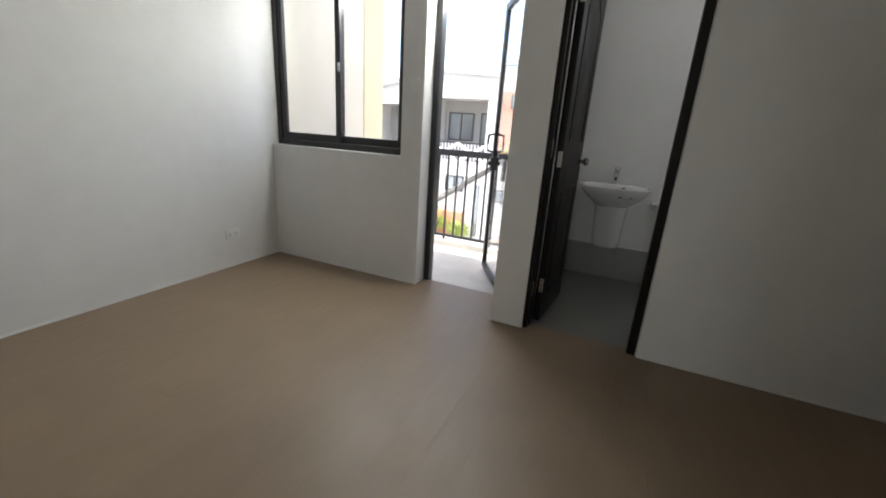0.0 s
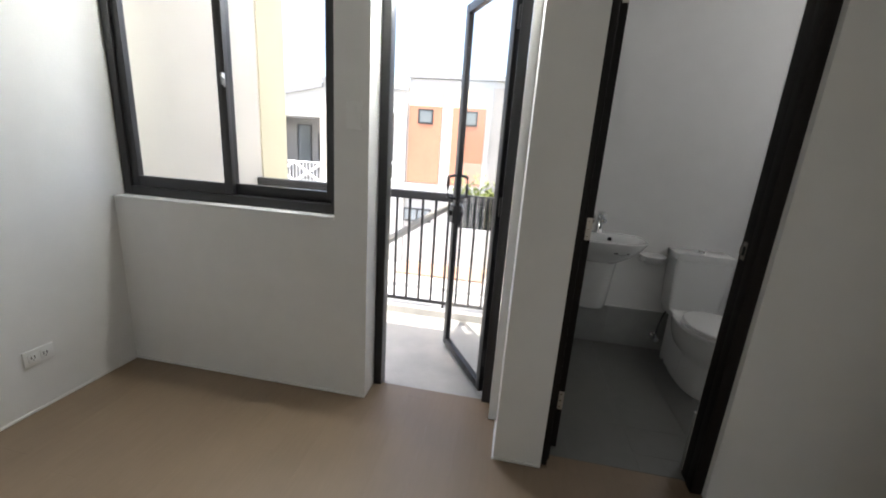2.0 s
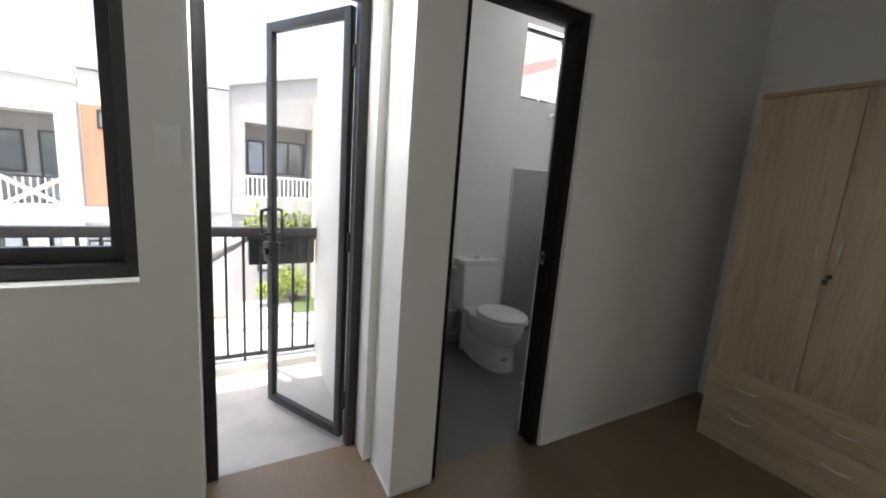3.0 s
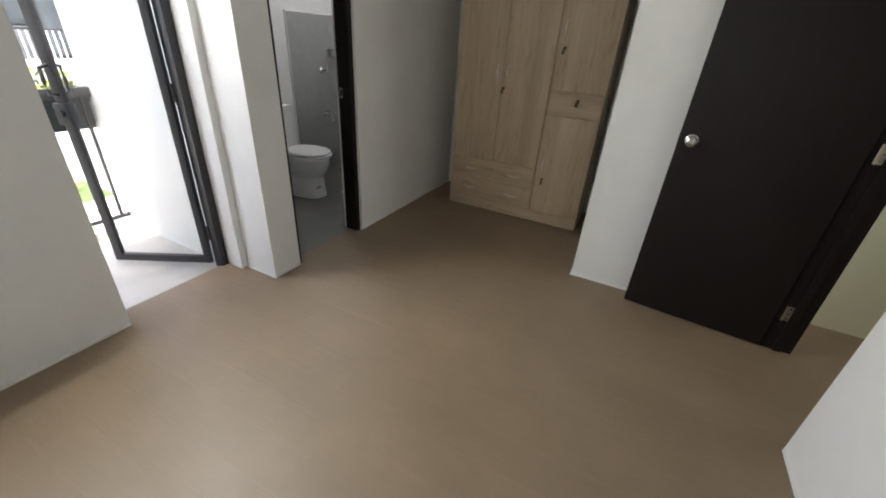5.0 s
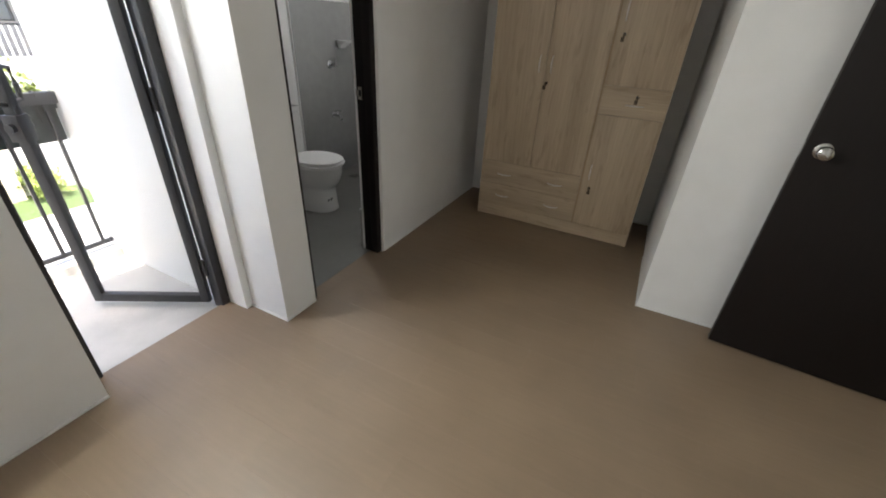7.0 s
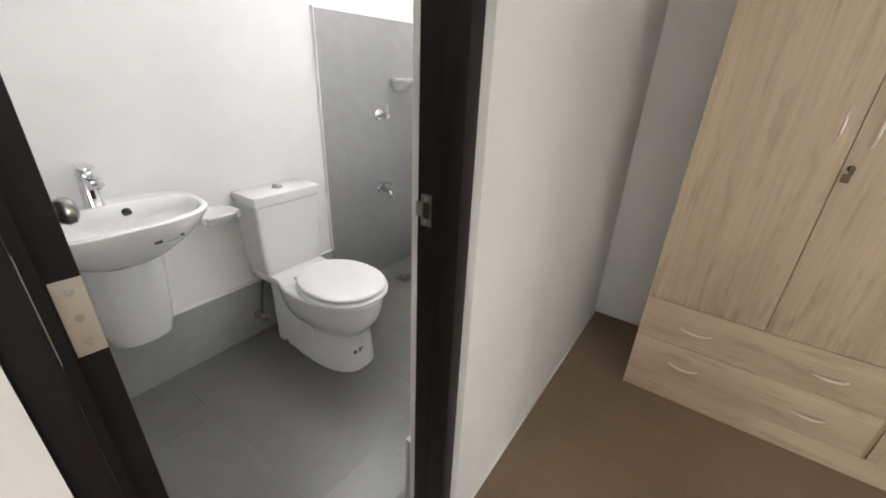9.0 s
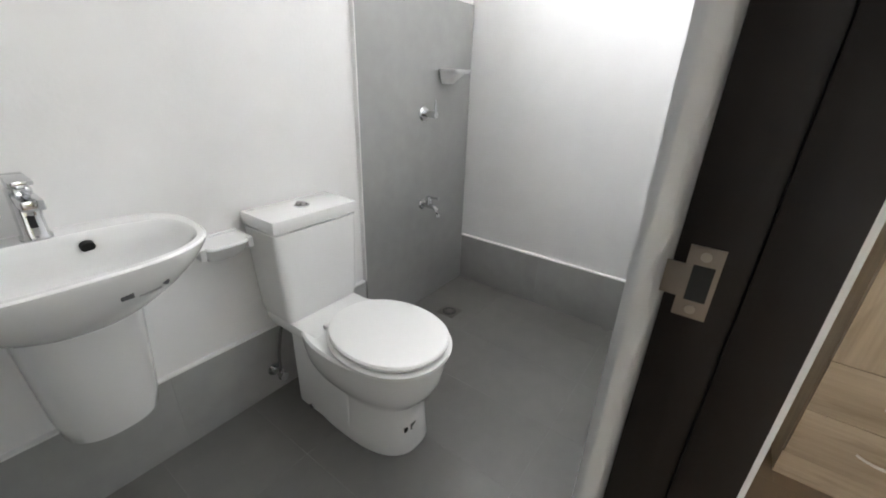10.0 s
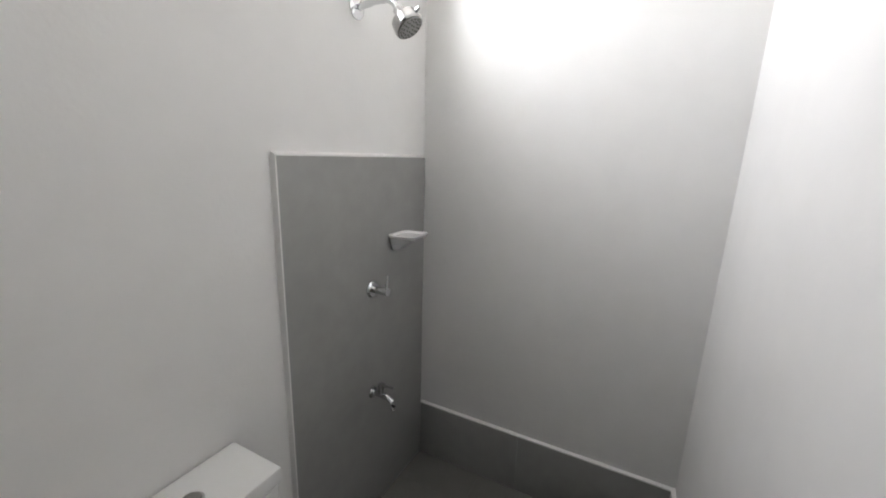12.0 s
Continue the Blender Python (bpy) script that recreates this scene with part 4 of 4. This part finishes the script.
WHITE_STEEL = material("white_painted_steel", (0.8, 0.8, 0.79), 0.4, stain=0.03)
LEAF = material("green_leaf", (0.23, 0.29, 0.06), 0.55, stain=0.35, stain_scale=30)
PLANTER = material("dark_green_planter_plastic", (0.018, 0.026, 0.024), 0.5, stain=0.15, stain_scale=9)
SOIL = material("potting_soil", (0.05, 0.035, 0.025), 0.95, grain=0.3, grain_scale=60)

structure("road", [(-60, 70, 3.6, 9.4, -2.999, -2.985)], CONCRETE, "pale concrete street between the house rows", "road")
structure("pavement", [(-60, 70, 9.4, 10.1, -2.999, -2.87)], CONCRETE, "raised concrete kerb strip", "pavement", bevel=0.01)
structure("lawn", [(3.25, 5.6, 10.1, 13.2, -2.999, -2.93)], GRASS, "small green front lawn", "lawn")
structure("patio", [(-1.6, 1.4, 10.6, 13.8, -2.999, -2.93)], BRICK_PAVE, "red clay paved forecourt", "pavement")


def far_window(t, x0, x1, y, z0, z1, mull=True):
    """A dark framed window set on a wall that faces the street."""
    w = thing("window", (0, 0, 0), "", "")
    w.parent = t
    for k in ("label", "category"):
        if k in w:
            del w[k]
    f = 0.05
    rows = [(x0, x0 + f, y - 0.03, y + 0.03, z0, z1), (x1 - f, x1, y - 0.03, y + 0.03, z0, z1), (x0 + f, x1 - f, y - 0.03, y + 0.03, z0, z0 + f), (x0 + f, x1 - f, y - 0.03, y + 0.03, z1 - f, z1)]
    if mull:
        rows.append(((x0 + x1) / 2 - f / 2, (x0 + x1) / 2 + f / 2, y - 0.03, y + 0.03, z0 + f, z1 - f))
    part("frame", boxes(*rows), BLACK_ALU, w)
    part("pane", boxes((x0 + f, x1 - f, y - 0.01, y + 0.01, z0 + f, z1 - f)), FAR_GLASS, w)


def far_rail(t, x0, x1, y, z0, z1, dark_top=False, cross=False):
    part("rail_top", boxes((x0, x1, y - 0.03, y + 0.03, z1 - 0.05, z1)), BLACK_ALU if dark_top else WHITE_STEEL, t)
    part("rail_bottom", boxes((x0, x1, y - 0.02, y + 0.02, z0, z0 + 0.04)), WHITE_STEEL, t)
    n = max(2, int((x1 - x0) / 0.13))
    for i in range(n):
        x = x0 + (i + 0.5) * (x1 - x0) / n
        part("baluster", boxes((x - 0.015, x + 0.015, y - 0.012, y + 0.012, z0 + 0.04, z1 - 0.05)), WHITE_STEEL, t)
    if cross:
        k = max(1, round((x1 - x0) / 1.0))
        for i in range(k):
            a, b = x0 + i * (x1 - x0) / k, x0 + (i + 1) * (x1 - x0) / k
            for za, zb in ((z0, z1 - 0.05), (z1 - 0.05, z0)):
                bm = bmesh.new()
                tube(bm, (a, y - 0.03, za), (b, y - 0.03, zb), 0.05, n=4)
                part("cross_brace", bm, WHITE_STEEL, t)


def sloped_roof(t, x0, x1, z0, z1, y0, y1, mat=None, th=0.14):
    bm = bmesh.new()
    v = [bm.verts.new(c) for c in ((x0, y0, z0), (x1, y0, z1), (x1, y1, z1), (x0, y1, z0), (x0, y0, z0 + th), (x1, y0, z1 + th), (x1, y1, z1 + th), (x0, y1, z0 + th))]
    for f in ((0, 1, 2, 3), (7, 6, 5, 4), (0, 4, 5, 1), (1, 5, 6, 2), (2, 6, 7, 3), (3, 7, 4, 0)):
        bm.faces.new([v[i] for i in f])
    part("roof", bm, mat or ROOF_MAT, t)


def terrace(name, x0, x1, rec, top, roof, label, rail, wall=WHITE_OUT, roofing=None, th=0.14):
    """A two-storey row house: lower storey, a recessed balcony storey between x = rec, and a sloping roof."""
    t = thing(name, ((x0 + x1) / 2, 12.0, -3.0), label, "house", "row houses across the street")
    inv = Matrix.Translation((-(x0 + x1) / 2, -12.0, 3.0))
    ra, rb = rec
    z0r, z1r = rail
    eave = max(min(roof), top + 0.02)
    rows = [(x0, x1, 12.0, 18.0, -3.0, z0r - 0.03), (x0, ra, 12.0, 18.0, z0r - 0.03, eave), (rb, x1, 12.0, 18.0, z0r - 0.03, eave), (ra, rb, 12.0, 18.0, top, eave)]
    for r in rows:
        part("wall", boxes(r), wall, t)
    bm = bmesh.new()
    lo = [bm.verts.new((x, y, eave)) for x, y in ((x0, 12.0), (x1, 12.0), (x1, 18.0), (x0, 18.0))]
    hi = [bm.verts.new((x, y, max(z, eave + 0.01))) for x, y, z in ((x0, 12.0, roof[0]), (x1, 12.0, roof[1]), (x1, 18.0, roof[1]), (x0, 18.0, roof[0]))]
    bm.faces.new(lo[::-1]), bm.faces.new(hi)
    for k in range(4):
        bm.faces.new((lo[k], lo[(k + 1) % 4], hi[(k + 1) % 4], hi[k]))
    part("gable", bm, wall, t)
    part("recess_wall", boxes((ra, rb, 13.3, 13.5, z0r - 0.03, top)), GREY_WALL, t, "grey recessed balcony wall")
    sloped_roof(t, x0 - 0.02, x1 + 0.02, roof[0], roof[1], 11.88, 18.2, roofing, th)
    return t, inv


def settle(t, inv):
    """Brings the parts, drawn in world places, under the house's own base."""
    for ob in t.children:
        ob.matrix_parent_inverse = inv


t, inv = terrace("row_house", -9.8, -4.9, (-7.2, -5.0), 2.0, (2.05, 3.0), "white row house with a grey recessed balcony", (-0.35, 0.42))
far_window(t, -6.65, -6.05, 13.27, 0.25, 1.75, False)
far_window(t, -5.75, -5.05, 13.27, 0.45, 1.48)
far_rail(t, -7.2, -5.0, 12.06, -0.35, 0.42, cross=True)
settle(t, inv)
t, inv = terrace("row_house", -4.9, -1.76, (-4.52, -2.2), 2.28, (3.2, 3.0), "white row house with a cross-braced balcony rail", (-0.06, 0.70))
far_window(t, -4.35, -3.25, 13.27, 0.72, 1.82)
far_window(t, -2.95, -2.3, 13.27, -0.06, 1.85, False)
far_rail(t, -4.52, -2.2, 12.06, -0.06, 0.70, True, True)
part("column", boxes((-4.9, -4.52, 11.75, 12.0, -3.0, 2.5)), CREAM, t, "cream rendered column")
part("column", boxes((-2.2, -1.78, 11.8, 12.0, -3.0, 2.6)), WHITE_OUT, t)
far_window(t, -3.78, -3.0, 11.98, -1.18, -0.58)
part("front_door", boxes((-2.52, -2.32, 11.96, 11.999, -2.9, -0.84)), FAR_GLASS, t, "dark narrow front door")
part("garden_wall", boxes((-4.4, -2.85, 11.6, 11.78, -3.0, -1.95), bevel=0.01), ORANGE, t, "low terracotta garden wall")
settle(t, inv)
t = thing("row_house", (-0.1, 12.0, -3.0), "row house front with two tall orange panels", "house", "row houses across the street")
inv = Matrix.Translation((0.1, -12.0, 3.0))
part("wall", boxes((-1.76, 1.6, 12.0, 18.0, -3.0, 3.4)), WHITE_OUT, t)
for a, b in ((-1.72, -0.60), (-0.22, 0.88)):
    p = part("panel", boxes((a, b, 11.92, 11.999, 0.0, 2.55)), ORANGE, t, "orange rendered panel")
    # glare over the top of the orange panel, put in as yellow colour
    part("panel", boxes((a, b, 11.92, 11.999, 2.552, 3.15)), YELLOW, t, "top of the orange panel, glare put in as yellow")
    far_window(t, a + 0.32, a + 0.84, 11.915, 1.98, 2.45, False)
part("ledge", boxes((-1.76, 1.05, 11.7, 11.999, -0.42, -0.05)), WHITE_OUT, t, "white ledge")
part("pier", boxes((1.06, 1.58, 11.85, 11.999, -0.12, 3.2)), GREY_WALL, t, "grey rendered pier")
far_window(t, -1.82, -0.78, 11.98, -1.42, -0.94)
sloped_roof(t, -1.78, 1.62, 3.42, 3.42, 11.88, 18.2)
settle(t, inv)
t, inv = terrace("row_house", 1.6, 4.45, (2.0, 3.95), 2.6, (3.55, 4.3), "grey row house with a white railed balcony", (0.34, 1.03), wall=GREY_WALL)
far_window(t, 2.1, 2.62, 13.27, 1.05, 2.15, False)
far_window(t, 2.85, 3.9, 13.27, 1.1, 2.2)
far_rail(t, 2.0, 3.95, 12.06, 0.36, 1.03)
part("band", boxes((1.62, 3.95, 11.85, 11.999, -0.16, 0.33)), GREY_WALL, t, "grey balcony band")
part("column", boxes((3.95, 4.44, 11.7, 11.999, -3.0, 3.4)), YELLOW, t, "pale yellow column")
far_window(t, 2.3, 3.4, 11.98, -2.0, -0.9)
settle(t, inv)
t, inv = terrace("row_house", 4.45, 9.0, (4.9, 7.0), 2.4, (4.3, 3.6), "white row house with a shaded balcony", (0.2, 0.95))
far_window(t, 5.1, 6.2, 13.27, 0.95, 2.0)
far_window(t, 6.4, 6.95, 13.27, 0.2, 2.0, False)
far_rail(t, 4.9, 7.0, 12.06, 0.2, 0.95, True)
settle(t, inv)
RED_ROOF = material("red_roof_sheet", (0.46, 0.17, 0.15), 0.5, stain=0.1, grain=0.06, grain_scale=6)
t, inv = terrace("row_house", 9.0, 15.4, (9.6, 11.8), 2.4, (4.65, 7.0), "white row house under a rising red roof edge", (0.2, 0.95), roofing=RED_ROOF, th=0.34)
far_window(t, 9.8, 10.9, 13.27, 0.95, 2.0)
far_rail(t, 9.6, 11.8, 12.06, 0.2, 0.95)
settle(t, inv)


def leaves(bm, centre, size, n, leaf, rng):
    """Many small folded leaves scattered through an uneven clump."""
    cx, cy, cz = centre
    for _ in range(n):
        u, v, w = (rng.gauss(0, 0.42) for _ in range(3))
        p = Vector((cx + u * size[0], cy + v * size[1], cz + abs(w) * size[2] + 0.2 * size[2] * math.sin(u * 9)))
        r = Matrix.Rotation(rng.uniform(0, 6.28), 3, "Z") @ Matrix.Rotation(rng.uniform(-0.2, 1.3), 3, "X")
        l, wd = leaf * rng.uniform(0.6, 1.3), leaf * rng.uniform(0.18, 0.32)
        q = [p + r @ Vector(c) for c in ((0, 0, 0), (wd, l * 0.45, -0.12 * l), (0, l, 0.0), (-wd, l * 0.45, -0.12 * l), (0, l * 0.45, 0.03 * l))]
        vs = [bm.verts.new(c) for c in q]
        bm.faces.new((vs[0], vs[1], vs[4])), bm.faces.new((vs[1], vs[2], vs[4])), bm.faces.new((vs[2], vs[3], vs[4])), bm.faces.new((vs[3], vs[0], vs[4]))


def planter_box():
    rng = random.Random(3)
    t = thing("planter_box", (1.815, 1.295, 0.70), "dark green planter box with leafy plants hung on the railing", "planter")
    bm = bmesh.new()
    x = 0.208
    for r in ((-x, x, -0.075, -0.069, 0, 0.19), (-x, x, 0.069, 0.075, 0, 0.19), (-x, -x + 0.006, -0.069, 0.069, 0, 0.19), (x - 0.006, x, -0.069, 0.069, 0, 0.19), (-x, x, -0.075, 0.075, 0.0, 0.008),
              (-x - 0.01, x + 0.01, -0.083, -0.075, 0.165, 0.195), (-x - 0.01, x + 0.01, 0.075, 0.083, 0.165, 0.195)):
        box(bm, *r, bevel=0.002, seg=1)
    part("trough", bm, PLANTER, t)
    part("soil", boxes((-x + 0.006, x - 0.006, -0.069, 0.069, 0.009, 0.16)), SOIL, t)
    for hx in (-0.13, 0.13):
        bm = bmesh.new()
        path_tube(bm, [(hx, -0.084, 0.10), (hx, -0.084, 0.19), (hx, -0.09, 0.262), (hx, -0.13, 0.262), (hx, -0.13, 0.24)], 0.004, 8)
        part("hook", bm, BLACK_ALU, t, "black wire hook")
    for i in range(5):
        bm = bmesh.new()
        c = -0.17 + i * 0.085
        leaves(bm, (c, 0, 0.17), (0.075, 0.07, 0.17), 150, 0.045, rng)
        for k in range(4):
            path_tube(bm, [(c + rng.uniform(-0.02, 0.02), 0, 0.15), (c + rng.uniform(-0.05, 0.05), rng.uniform(-0.05, 0.05), 0.25)], 0.002, 5)
        tagged(part("plant", bm, LEAF, t, "leafy yellow-green plant"), "leafy yellow-green plant", kind="stuff")


planter_box()


def shrub(x, y, w, h, seed):
    rng = random.Random(seed)
    t = thing("shrub", (x, y, -2.95), "low green garden shrub beside the lawn", "shrub", "shrubs by the houses")
    bm = bmesh.new()
    for i in range(6):
        a = i * 1.05
        path_tube(bm, [(0, 0, 0), (0.12 * w * math.cos(a), 0.12 * w * math.sin(a), 0.3 * h), (0.3 * w * math.cos(a), 0.3 * w * math.sin(a), 0.75 * h)], [0.02, 0.014, 0.006], 6)
    part("stem", bm, SOIL, t, "brown branching stems")
    bm = bmesh.new()
    for i in range(9):
        leaves(bm, (rng.uniform(-0.4, 0.4) * w, rng.uniform(-0.4, 0.4) * w, rng.uniform(0.1, 0.5) * h), (0.28 * w, 0.28 * w, 0.45 * h), 130, 0.11, rng)
    part("crown", bm, LEAF, t)


for i, (x, y, w, h) in enumerate(((2.7, 11.5, 0.8, 0.9), (3.4, 11.6, 1.0, 1.3), (4.7, 11.6, 0.9, 1.0), (-3.9, 11.4, 1.0, 1.1), (-2.9, 11.5, 0.8, 0.8))):
    shrub(x, y, w, h, 20 + i)

# ---- floor pieces ----
def planks():
    rng = random.Random(4)
    W_, L_ = 0.15, 1.22
    cache = {}

    def piece(x0, x1, y0, y1):
        key = (round(x1 - x0, 3), round(y1 - y0, 3))
        if key not in cache:
            bm = bmesh.new()
            w, h, b = key[0] / 2 - 0.0001, key[1] / 2 - 0.0001, 0.0003
            lo = [bm.verts.new((sx * w, sy * h, -0.005)) for sx, sy in ((-1, -1), (1, -1), (1, 1), (-1, 1))]
            mi = [bm.verts.new((sx * w, sy * h, -0.0002)) for sx, sy in ((-1, -1), (1, -1), (1, 1), (-1, 1))]
            hi = [bm.verts.new((sx * (w - b), sy * (h - b), 0)) for sx, sy in ((-1, -1), (1, -1), (1, 1), (-1, 1))]
            for a_, c_ in ((lo, mi), (mi, hi)):
                for k in range(4):
                    bm.faces.new((a_[k], a_[(k + 1) % 4], c_[(k + 1) % 4], c_[k]))
            bm.faces.new(hi)
            cache[key] = mesh_of("plank", bm, VINYL, False)
        ob = new("plank", cache[key])
        ob.location = ((x0 + x1) / 2, (y0 + y1) / 2, rng.uniform(-0.0001, 0.0))
        ob.parent = floor

    def column(x, x1, lo, hi, shift):
        y = lo - shift
        while y < hi - 0.005:
            a_, b_ = max(y, lo), min(y + L_, hi)
            if b_ - a_ > 0.02:
                piece(x, x1, a_, b_)
            y += L_

    x, col = -0.05, 0
    while x < XB_E - 0.01:
        a, b = max(x, 0.0), min(x + W_, XB_E)
        x, col = x + W_, col + 1
        hi = 0.0 if b <= 2.073 else Y_B
        shift = {13: 0.13, 14: 0.43}.get(col - 1, rng.uniform(0.05, 1.15))
        if a < X_E < b:
            column(a, X_E, -3.02, hi, shift), column(X_E, b, -1.829, hi, shift)
            continue
        lo = -1.829 if a >= X_E else -3.02
        if 1.386 <= a and b <= 2.073:
            hi = 0.15
        column(a, b, lo, hi, shift)
        if a < 1.386 < b:
            column(1.386, b, 0.0, 0.15, 0.0)
        if a < 2.072 < b:
            column(a, 2.072, Y_B, 0.15, 0.0)
        c, d = max(a, BD0 + 0.029), min(b, 2.866)
        if d - c > 0.02:
            column(c, d, Y_B, -0.167, 0.0)


planks()


def floor_tiles():
    xs = [XB_W, 2.40, 2.70, 3.00, 3.30, 3.60, 3.90, 4.20, SX]
    ys = [-0.166, 0.13, 0.73, SY]
    cache = {}
    for i in range(len(xs) - 1):
        for j in range(len(ys) - 1):
            x0, x1, y0, y1 = xs[i], xs[i + 1], ys[j], ys[j + 1]
            if j == 0:
                cut = [(x0, x1, YB_S, y1)]
                a_, b_ = max(x0, BD0 + 0.028), min(x1, 2.878)
                if b_ - a_ > 0.02:
                    cut = [(x0, x1, YB_S, y1), (a_, b_, y0, YB_S)] if (a_ > x0 or b_ < x1) else [(x0, x1, y0, y1)]
            else:
                cut = [(x0, x1, y0, y1)]
            for c in cut:
                key = (round(c[1] - c[0], 3), round(c[3] - c[2], 3))
                if key not in cache:
                    w, h = key[0] / 2 - 0.0004, key[1] / 2 - 0.0004
                    cache[key] = mesh_of("tile", boxes((-w, w, -h, h, -0.007, 0.0)), FLOOR_TILE, False)
                ob = new("tile", cache[key])
                ob.location = ((c[0] + c[1]) / 2, (c[2] + c[3]) / 2, 0)
                ob.parent = bath_floor


floor_tiles()
